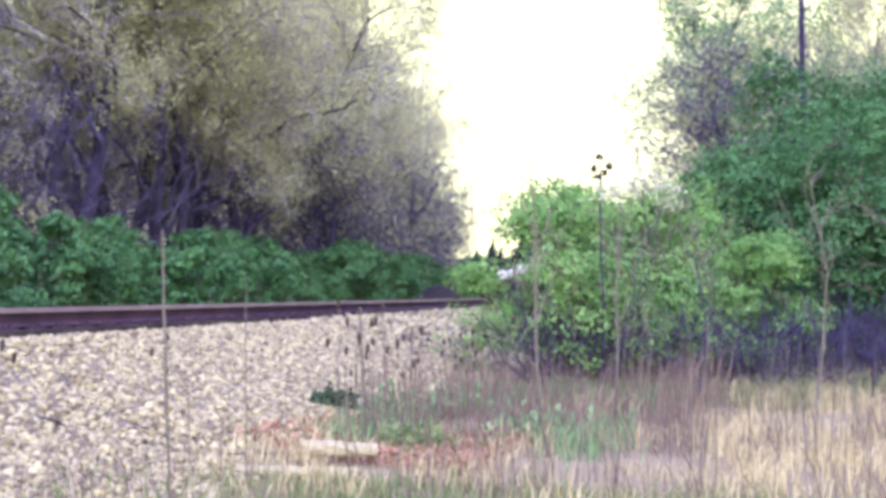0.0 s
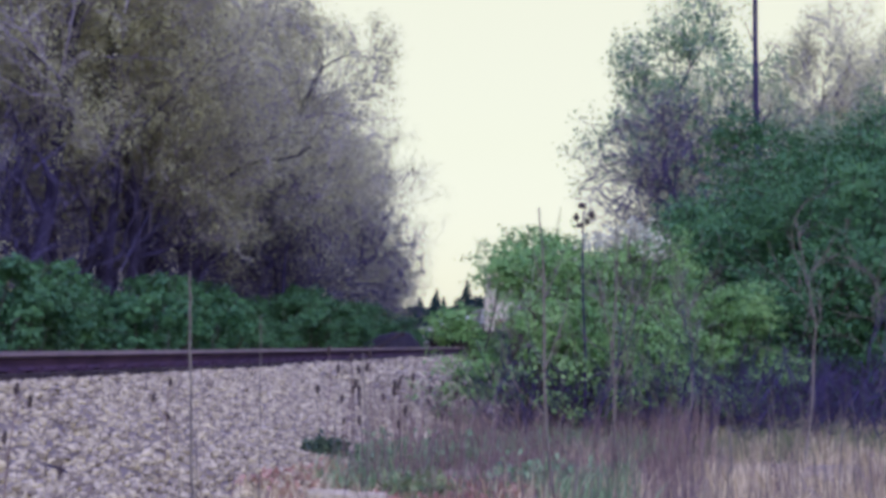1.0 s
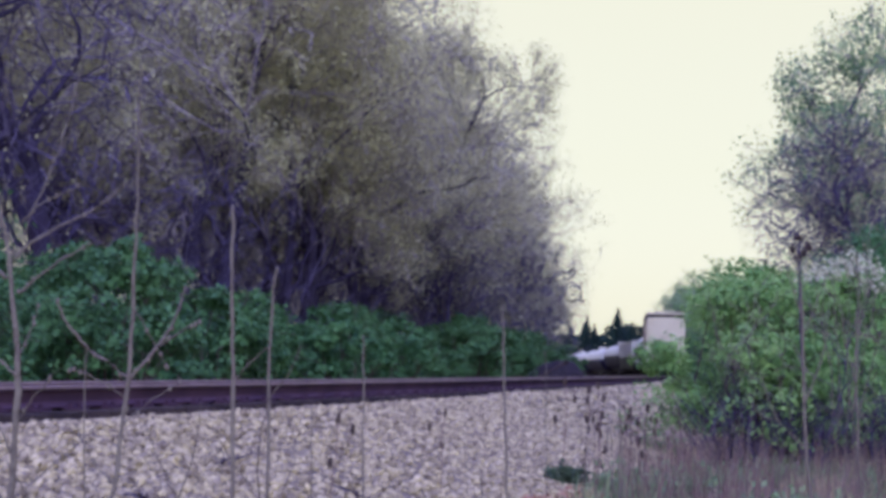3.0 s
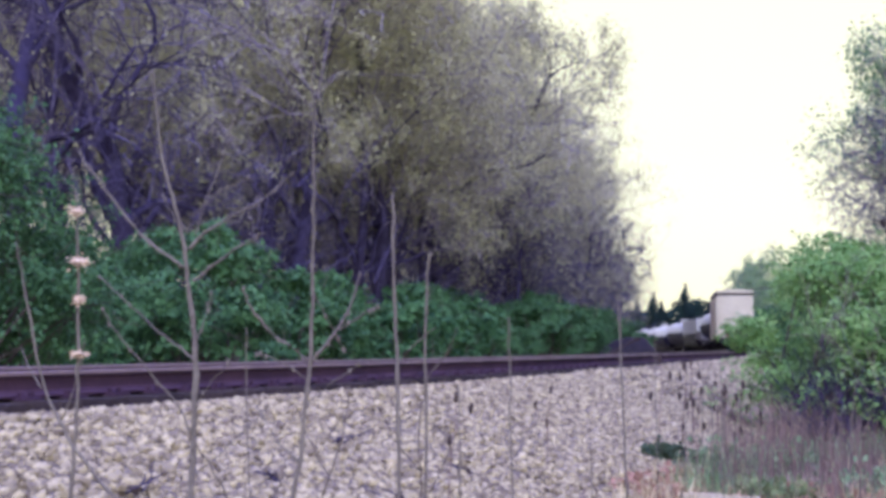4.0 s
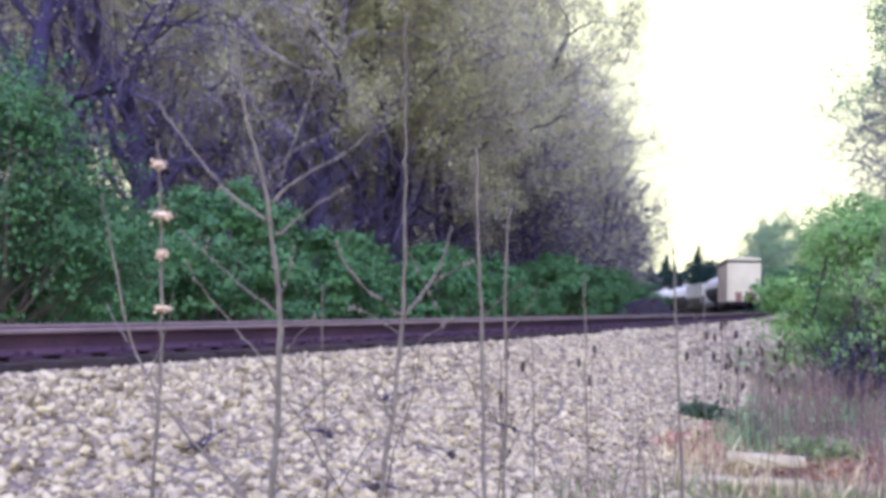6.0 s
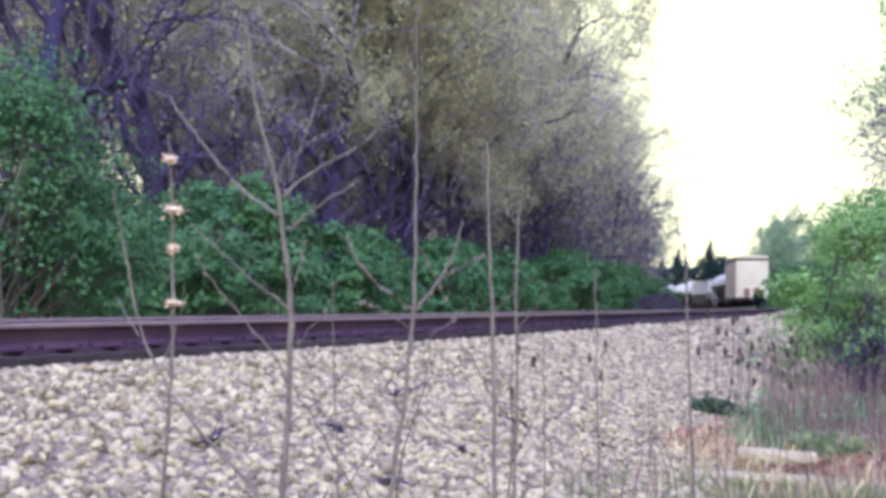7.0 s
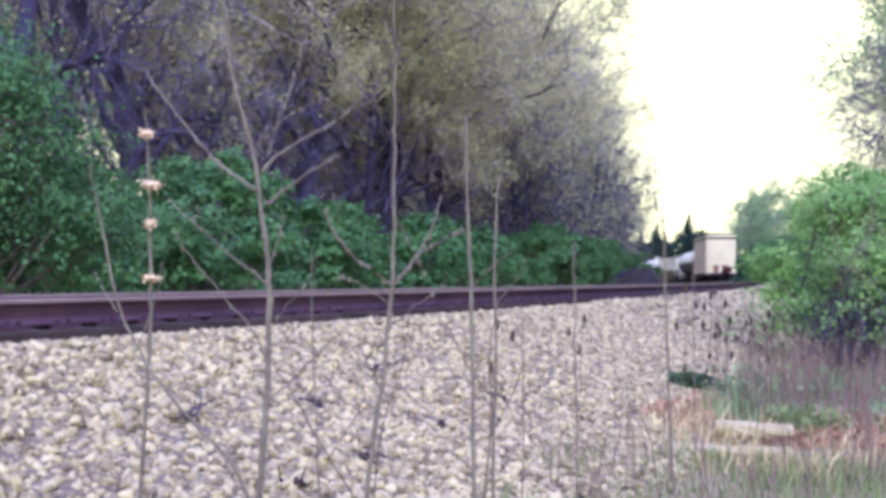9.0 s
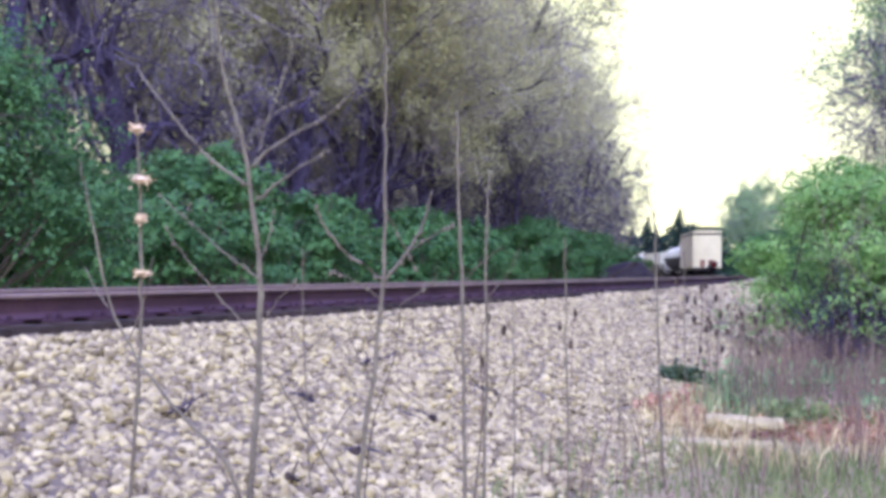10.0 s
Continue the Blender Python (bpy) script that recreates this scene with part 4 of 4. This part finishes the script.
build_stalk("sapling", "thin bare sapling with a twiggy top on the verge", 12.2, [
    ([(5.28, 0.0), (5.33, 0.7), (5.30, 1.4), (5.36, 2.1), (5.34, 2.65)], 0.018, 0.005),
    ([(5.32, 1.0), (5.42, 1.4), (5.52, 1.85)], 0.008, 0.003),
    ([(5.31, 1.3), (5.20, 1.7), (5.14, 2.1)], 0.008, 0.003),
    ([(5.35, 1.9), (5.45, 2.2), (5.48, 2.5)], 0.006, 0.003),
])


def build_snag():
    """A straight dead trunk standing over the bushes."""
    rng = random.Random(16)
    snag = thing("tree", pose(1.73, 46, 0.0), "straight slender dead trunk rising over the bushes", "tree", "trees on the bush side")
    line = smooth_line([Vector((0, 0, 0)), Vector((0.05, 0, 6)), Vector((-0.03, 0.05, 11)), Vector((0.04, 0, 17))], 2)
    child("trunk", stem_mesh("trunk", line, 0.16, 0.06, BARK, 8), snag, "dark bare trunk")
    for k in range(9):
        z, a = 7.5 + k * 0.95, rng.uniform(0, 6.28)
        d = Vector((math.cos(a), math.sin(a), 0))
        line = smooth_line([Vector((0, 0, z)), d * 0.35 + Vector((0, 0, z + 0.25)), d * rng.uniform(0.6, 1.2) + Vector((0, 0, z + 0.9))], 2)
        child("branch", stem_mesh("branch", line, 0.035, 0.012, BARK), snag)


build_snag()


def build_whorls():
    """Papery seed whorls set round the dead stalk."""
    rng = np.random.default_rng(71)
    for a, z, wide, high in ((-1.095, 1.890, 0.030, 0.026), (-1.076, 1.711, 0.052, 0.026), (-1.078, 1.575, 0.023, 0.022), (-1.074, 1.384, 0.036, 0.016)):
        c = AHEAD * 4.3 + ACROSS * a + OFFSET
        c.z = z
        pts = rng.normal(size=(90, 3)) * [wide * 0.36, wide * 0.36, high * 0.36]
        v, f = leaf_quads(pts, 0.016, rng)
        bm = bmesh.new()
        bmesh.ops.create_icosphere(bm, subdivisions=2, radius=1.0, matrix=Matrix.Diagonal((wide * 0.7, wide * 0.7, high * 0.55, 1)))
        for vert in bm.verts:
            vert.co *= 1 + 0.35 * noise.noise(vert.co * 120)
        w = part("seed_whorl", bm, GALL, st_whorl, "tan papery seed whorl")
        w.location = c - st_whorl.matrix_world.translation
        tagged(child("bract_fringe", mesh_of("bract_fringe", v, f, GALL), w), kind="stuff")


build_whorls()


def build_buds():
    """Small pale buds on the forked saplings."""
    rng = random.Random(8)
    bm = bmesh.new()
    bmesh.ops.create_icosphere(bm, subdivisions=1, radius=0.006, matrix=Matrix.Diagonal((1, 1, 1.7, 1)))
    me = bpy.data.meshes.new("bud")
    bm.to_mesh(me)
    bm.free()
    me.materials.append(STALK)
    for plant in (st_forked, st_sapling):
        for stem in list(plant.children):
            vs = stem.data.vertices
            for _ in range(5):
                ob = child("bud", me, plant)
                ob.location = vs[rng.randrange(len(vs))].co


build_buds()


# ---- verge: dry grass, weeds, teasels, logs ----
def blades(name, label, mat, spots, height, per, width, spread, bend=0.35, seed=1):
    """Tufts of blades, each a bent tapering strip."""
    rng = np.random.default_rng(seed)
    p = np.repeat(np.array(spots), per, axis=0)
    n = len(p)
    p[:, :2] += rng.normal(size=(n, 2)) * spread
    lush = np.array([0.75 + 0.6 * noise.noise((x * 0.8, y * 0.8, seed)) for x, y, _ in spots]).repeat(per)
    h = height * rng.uniform(0.3, 1.15, n) * lush
    a = rng.uniform(0, 2 * math.pi, n)
    out = np.stack([np.cos(a), np.sin(a), np.zeros(n)], axis=1)
    side = np.stack([-np.sin(a + 0.8), np.cos(a + 0.8), np.zeros(n)], axis=1) * (width * rng.uniform(0.6, 1.3, n))[:, None]
    b = (bend * rng.uniform(0.1, 1.2, n) * h)[:, None]
    up = np.array([0, 0, 1.0])
    mid = p + out * b * 0.35 + up * (h * 0.6)[:, None]
    tip = p + out * b + up * (h * 0.97)[:, None]
    verts = np.stack([p - side, p + side, mid + side * 0.7, mid - side * 0.7, tip], axis=1).reshape(-1, 3)
    k = (np.arange(n) * 5)[:, None]
    faces = [tuple(q) for q in k + np.array([[0, 1, 2, 3]])] + [tuple(q) for q in k + np.array([[3, 2, 4]])]
    ob = new(name, mesh_of(name, verts, faces, mat))
    return tagged(ob, label, "grass", kind="stuff")


def spots_in(rng, count, x0, x1, y0, y1, keep=lambda x, y: True):
    got = []
    while len(got) < count:
        x, y = rng.uniform(x0, x1), rng.uniform(y0, y1)
        if keep(x, y):
            got.append((x, y, bank_z(x, y) - 0.01))
    return got


def patch(x, y, shift):
    return noise.noise((x * 0.45 + shift, y * 0.45, shift)) > -0.05


def build_verge():
    rng = random.Random(91)
    edge = lambda x, y: x > -2.35 - 0.03 * y + 0.35 * math.sin(y * 1.3)
    blades("dry_grass", "pale tan dry grass covering the verge", DRY, spots_in(rng, 1750, -2.5, 11, 6, 24, lambda x, y: edge(x, y) and (x > 1.2 or patch(x, y, 3)) and noise.noise((x * 0.9, y * 0.9, 2)) > -0.28), 0.36, 18, 0.006, 0.12, 0.7, 2)
    blades("dry_red_stems", "thicket of reddish-brown dead weed stems", DRY_RED, spots_in(rng, 270, -2.4, 4.5, 6.5, 17, lambda x, y: edge(x, y) and patch(x, y, 8)), 0.62, 7, 0.0045, 0.12, 0.45, 3)
    blades("weed_thicket", "purple-brown thicket of dead weeds under the bushes", DRY_RED, spots_in(rng, 260, -2.4, 0.8, 11.8, 17.8, edge), 0.95, 8, 0.0045, 0.14, 0.4, 9)
    blades("grey_green_weeds", "soft grey-green weeds among the dead stems", LEAF_GREY, spots_in(rng, 190, -2.3, 0.2, 10.8, 17.5, lambda x, y: edge(x, y) and patch(x, y, 21)), 0.5, 9, 0.008, 0.13, 0.6, 23)
    blades("tall_grey_stems", "tall bare grey weed stems on the verge", STALK, spots_in(rng, 260, -2.6, 6, 9, 19, edge), 1.25, 3, 0.005, 0.15, 0.2, 4)
    blades("green_grass", "young green grass at the foot of the bank", GRASS, spots_in(rng, 330, -2.6, 9, 6, 21, lambda x, y: edge(x + 0.3, y) and not patch(x, y, 5) and (y > 15.5 or y < 9.8)), 0.26, 16, 0.006, 0.12, 0.5, 5)
    blades("short_grass", "short green grass in front of the logs", GRASS, spots_in(rng, 620, -2.2, 7, 6.2, 9.6, lambda x, y: edge(x + 0.2, y)), 0.17, 22, 0.007, 0.16, 0.6, 12)
    blades("green_grass_strip", "green grass under the bushes", GRASS, spots_in(rng, 600, -1.2, 12, 16.4, 21), 0.32, 14, 0.008, 0.15, 0.5, 6)


build_verge()


def build_teasel(seed):
    rng = random.Random(seed)
    plant = thing("teasel", pose(0, 0, 0), "dead teasel with dark spiny heads on thin stems", "dead plant", "teasels at the edge of the ballast")
    top = 1.0
    line = smooth_line([Vector((0, 0, 0)), Vector((0.02, 0.01, 0.4)), Vector((-0.01, 0.02, 0.8)), Vector((0.01, 0, top))], 2)
    child("stem", stem_mesh("stem", line, 0.007, 0.004, DRY_RED), plant)
    ends = [Vector((0.01, 0, top))]
    for k in range(2):
        a, z = rng.uniform(0, 6.28), rng.uniform(0.45, 0.8)
        e = Vector((math.cos(a) * rng.uniform(0.1, 0.22), math.sin(a) * rng.uniform(0.1, 0.22), z + rng.uniform(0.12, 0.22)))
        line = smooth_line([Vector((0, 0, z)), Vector((e.x * 0.6, e.y * 0.6, z + 0.04)), e], 2)
        child("branch", stem_mesh("branch", line, 0.004, 0.003, DRY_RED), plant)
        ends.append(e)
    for e in ends:
        bm = bmesh.new()
        bmesh.ops.create_uvsphere(bm, u_segments=10, v_segments=8, radius=1, matrix=Matrix.LocRotScale(e + Vector((0, 0, 0.03)), None, (0.02, 0.02, 0.044)))
        for v in bm.verts:
            v.co += (v.co - e) * rng.uniform(-0.12, 0.3)
        part("seed_head", bm, HEAD, plant, "dark spiny seed head")
    return plant


def build_teasels():
    one, two = build_teasel(3), build_teasel(4)
    rng = random.Random(14)
    spots = [(-3.05, 13.6), (-2.75, 13.3), (-2.9, 14.8), (-2.5, 14.4), (-2.55, 13.0), (-2.2, 13.8), (-2.3, 15.2), (-2.0, 12.6), (-2.9, 16.2), (-2.6, 16.8), (-2.35, 12.2), (-1.9, 14.9), (-3.1, 9.9), (-3.0, 7.6), (-2.2, 16.2)]
    for i, (x, y) in enumerate(spots):
        m = pose(x, y, bank_z(x, y) - 0.01, rng.uniform(-5, 5), rng.uniform(-5, 5), rng.uniform(0, 360))
        size = rng.uniform(0.7, 1.1)
        if i < 2:
            ob = (one, two)[i]
            ob.matrix_basis = m
        else:
            ob = copy_thing((one, two)[i % 2], m)
            ob.scale = (size, size, size)


build_teasels()


def build_logs():
    rng = random.Random(2)
    for away, a0, a1, z, r, label in ((10.2, 2.20, 2.80, 0.165, 0.066, "short bleached log lying on another log"), (9.6, 1.55, 2.62, 0.07, 0.058, "long bleached grey log lying at the foot of the bank")):
        p0, p1 = AHEAD * away + ACROSS * a0, AHEAD * (away - 0.15) + ACROSS * a1
        p0.z, p1.z = z, z - 0.01
        mid = (p0 + p1) / 2
        log = thing("log", Matrix.Translation(mid), label, "log", "fallen logs")
        bm = bmesh.new()
        n, rings = 12, 9
        for i in range(rings):
            c = p0.lerp(p1, i / (rings - 1)) - mid
            k = [bm.verts.new(c + (AHEAD * math.cos(q * 2 * math.pi / n) + Vector((0, 0, 1)) * math.sin(q * 2 * math.pi / n)) * r * rng.uniform(0.86, 1.1) * (1 - 0.18 * i / rings)) for q in range(n)]
            if i:
                for q in range(n):
                    bm.faces.new((last[q], last[(q + 1) % n], k[(q + 1) % n], k[q]))
            else:
                bm.faces.new(list(reversed(k)))
            last = k
        bm.faces.new(last)
        part("bark", bm, LOG, log)
        bm = bmesh.new()
        bmesh.ops.create_cone(bm, cap_ends=True, segments=8, radius1=0.018, radius2=0.008, depth=0.16, matrix=Matrix.Translation(p0.lerp(p1, 0.6) - mid + Vector((0, 0, r))) @ pose(0, 0, 0, 25, 20, 0))
        part("branch_stub", bm, LOG, log)


build_logs()


def build_low_weeds():
    rng = np.random.default_rng(15)
    for x, y, w, h, mat, label in ((-2.9, 13.0, 0.22, 0.17, LEAF_DULL, "low dark green weed at the edge of the ballast"), (-2.45, 13.5, 0.34, 0.28, LEAF_GREY, "grey-green weed among the teasels"),
                                   (-2.0, 14.4, 0.5, 0.4, LEAF_GREY, "grey-green weed clump on the verge"), (-1.5, 11.5, 0.4, 0.22, GRASS, "light green weed clump on the verge"), (-0.6, 12.6, 0.45, 0.3, LEAF_GREY, "grey-green weed clump on the verge")):
        weed = thing("weed", pose(x, y, bank_z(x, y) - 0.01), label, "weed", "low weeds")
        pts = rng.normal(size=(420, 3)) * [w * 0.55, w * 0.55, h * 0.4]
        pts[:, 2] = np.abs(pts[:, 2]) + 0.02
        v, f = leaf_quads(pts, 0.085, rng)
        tagged(child("leaves", mesh_of("leaves", v, f, mat), weed), kind="stuff")
    pts = np.array(spots_in(random.Random(6), 2600, -2.7, -0.6, 10.3, 12.6)) + [0, 0, 0.03]
    pts[:, 2] += rng.uniform(-0.01, 0.05, len(pts))
    v, f = leaf_quads(pts, 0.07, rng)
    tagged(new("leaf_litter", mesh_of("leaf_litter", v, f, REDSOIL)), "red-brown fallen leaves at the foot of the bank", "leaf litter", kind="stuff")


build_low_weeds()


def build_bare_shrubs():
    shrub = build_tree(81, 2.6, "leafless grey shrub with pale thin branches", spread=0.55, per_end=0, levels=[(9, 0.6, 0.05), (4, 0.5, 0.2), (3, 0.5, 0.2)], twig_min=0.003, girth=0.014, twig=STALK)
    shrub.name = "shrub"
    tagged(shrub, category="shrub", group="bare shrubs on the verge")
    shrub.matrix_basis = pose(-0.55, 16.6, -0.02)
    for x, y, size, turn in ((0.6, 15.8, 0.85, 80), (-1.2, 15.4, 0.7, 150), (2.6, 16.8, 0.9, 300)):
        c = copy_thing(shrub, pose(x, y, bank_z(x, y) - 0.02, 0, 0, turn))
        c.scale = (size, size, size)
    tall = build_tree(82, 3.4, "tall thin bare sapling in front of the bushes", spread=0.3, per_end=0, levels=[(7, 0.25, 0.3), (3, 0.5, 0.3)], twig_min=0.003, girth=0.016)
    tall.name = "sapling"
    tagged(tall, category="sapling")
    for c in tall.children:
        c.data.materials[0] = STALK
    tall.matrix_basis = pose(1.9, 15.2, 0.0, 0, 0, 30)
    for x, y, size in ((0.55, 16.9, 0.85), (3.6, 15.8, 0.7)):
        c = copy_thing(tall, pose(x, y, bank_z(x, y) - 0.02, 0, 0, x * 70))
        c.scale = (size, size, size)


build_bare_shrubs()


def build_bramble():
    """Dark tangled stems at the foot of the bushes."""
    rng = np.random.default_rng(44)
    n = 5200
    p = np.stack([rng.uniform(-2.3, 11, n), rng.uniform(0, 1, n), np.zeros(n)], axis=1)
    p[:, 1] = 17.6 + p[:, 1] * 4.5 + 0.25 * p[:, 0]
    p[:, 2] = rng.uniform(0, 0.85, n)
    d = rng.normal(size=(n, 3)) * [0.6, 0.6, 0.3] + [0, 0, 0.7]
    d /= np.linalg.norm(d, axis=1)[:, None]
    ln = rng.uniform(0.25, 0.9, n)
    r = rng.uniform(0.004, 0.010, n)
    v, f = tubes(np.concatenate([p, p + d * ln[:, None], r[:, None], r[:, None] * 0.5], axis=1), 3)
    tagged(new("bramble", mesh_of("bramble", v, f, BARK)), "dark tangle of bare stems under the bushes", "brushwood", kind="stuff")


build_bramble()


def build_tall_weed():
    """A tall dead weed with a dark ragged top."""
    rng = np.random.default_rng(77)
    weed = thing("dead_weed", pose(-0.85, 17.8, 0.0), "tall dead weed with a dark ragged seed top", "dead plant")
    line = smooth_line([Vector((0, 0, 0)), Vector((0.03, 0, 1.1)), Vector((-0.02, 0.02, 2.2)), Vector((0, 0, 3.2))], 2)
    child("stem", stem_mesh("stem", line, 0.022, 0.012, BARK), weed)
    for x, z, r in ((-0.13, 3.12, 0.07), (0.14, 3.14, 0.07), (0.0, 3.26, 0.06), (-0.05, 3.0, 0.06), (0.06, 3.05, 0.05)):
        bm = bmesh.new()
        bmesh.ops.create_icosphere(bm, subdivisions=2, radius=r * 0.62, matrix=Matrix.Translation((x * 0.8, rng.uniform(-0.08, 0.08), z)))
        for v in bm.verts:
            v.co += Vector(rng.normal(size=3) * 0.016)
        part("seed_head", bm, HEAD, weed, "dark ragged seed head")


build_tall_weed()


def build_dead_twigs():
    """Broken dark twigs lying and leaning on the ballast."""
    rng = np.random.default_rng(52)
    for k, (x, y) in enumerate(((-3.35, 8.9), (-3.2, 7.4), (-3.75, 6.7), (-3.1, 6.0), (-2.9, 9.6), (-4.2, 8.2), (-3.9, 5.4), (-3.0, 5.2))):
        twig = thing("fallen_twig", pose(x, y, bank_z(x, y) + 0.03, 0, 0, rng.uniform(0, 360)), "short dark broken twig lying on the ballast", "twig", "fallen twigs")
        for i in range(3):
            a = rng.uniform(-0.9, 0.9)
            s = Vector((0.05 * i, 0, 0.0))
            line = smooth_line([s, s + Vector((0.10 * math.cos(a), 0.10 * math.sin(a), 0.05)), s + Vector((0.22 * math.cos(a + 0.3), 0.22 * math.sin(a + 0.3), rng.uniform(0.03, 0.14)))], 2)
            child("stick", stem_mesh("stick", line, 0.007, 0.003, BARK), twig)
        bm = bmesh.new()
        bmesh.ops.create_icosphere(bm, subdivisions=1, radius=0.03, matrix=Matrix.Translation((0.06, 0, 0.02)))
        for v in bm.verts:
            v.co += Vector(rng.normal(size=3) * 0.012)
        part("dead_leaf", bm, HEAD, twig, "curled dark dead leaf")


build_dead_twigs()


def build_blossom_shrub():
    rng = np.random.default_rng(19)
    bush = thing("shrub", pose(-0.3, 17.3, 0.0), "slender shrub with white blossom at its top", "shrub")
    for k, (x, y, z) in enumerate(((-0.3, -0.3, 2.72), (-0.1, 0.2, 2.80), (0.3, 0.4, 2.85), (0.42, 0.3, 2.62), (0.12, 0, 2.9))):
        line = smooth_line([Vector((0.13 * k - 0.26, 0.05 * k, 0)), Vector((x * 0.25, y * 0.3, z * 0.45)), Vector((x * 0.9, y * 0.8, z * 0.8)), Vector((x, y, z))], 2)
        child("stem", stem_mesh("stem", line, 0.009, 0.004, STALK), bush)
        pts = np.array((x, y, z)) + rng.normal(size=(110, 3)) * [0.11, 0.11, 0.08]
        v, f = leaf_quads(pts, 0.06, rng)
        tagged(child("blossom", mesh_of("blossom", v, f, BLOSSOM), bush, "white blossom cluster"), kind="stuff")


build_blossom_shrub()


def build_tie_heap():
    rng = random.Random(33)
    heap = thing("spoil_heap", pose(-18.5, 68.3, 0.35, 0, 0, 22), "dark heap of spoil and old ties beside the track", "spoil heap")
    bm = bmesh.new()
    bmesh.ops.create_icosphere(bm, subdivisions=4, radius=1.0)
    for v in bm.verts:
        v.co = Vector((v.co.x * 2.1, v.co.y * 1.4, max(v.co.z, -0.2) * 2.15 * (0.72 + 0.28 * v.co.x)))
        v.co += v.co.normalized() * 0.16 * noise.noise(v.co * 1.7) + Vector((0, 0, 0.05 * noise.noise(v.co * 6)))
    part("earth", bm, SPOIL, heap)
    bm = bmesh.new()
    box(bm, -1.3, 1.3, -0.12, 0.12, -0.1, 0.1, 0.015)
    me = bpy.data.meshes.new("old_tie")
    bm.to_mesh(me)
    bm.free()
    me.materials.append(TIE)
    for x, y, z, ry, rz in ((-0.7, -1.0, 0.62, -30, 12), (0.2, -1.15, 0.45, -12, -8), (-0.2, -0.9, 1.0, -28, 20)):
        ob = child("old_tie", me, heap)
        ob.matrix_basis = pose(x, y, z, rng.uniform(-6, 6), ry, rz)


build_tie_heap()

motions()
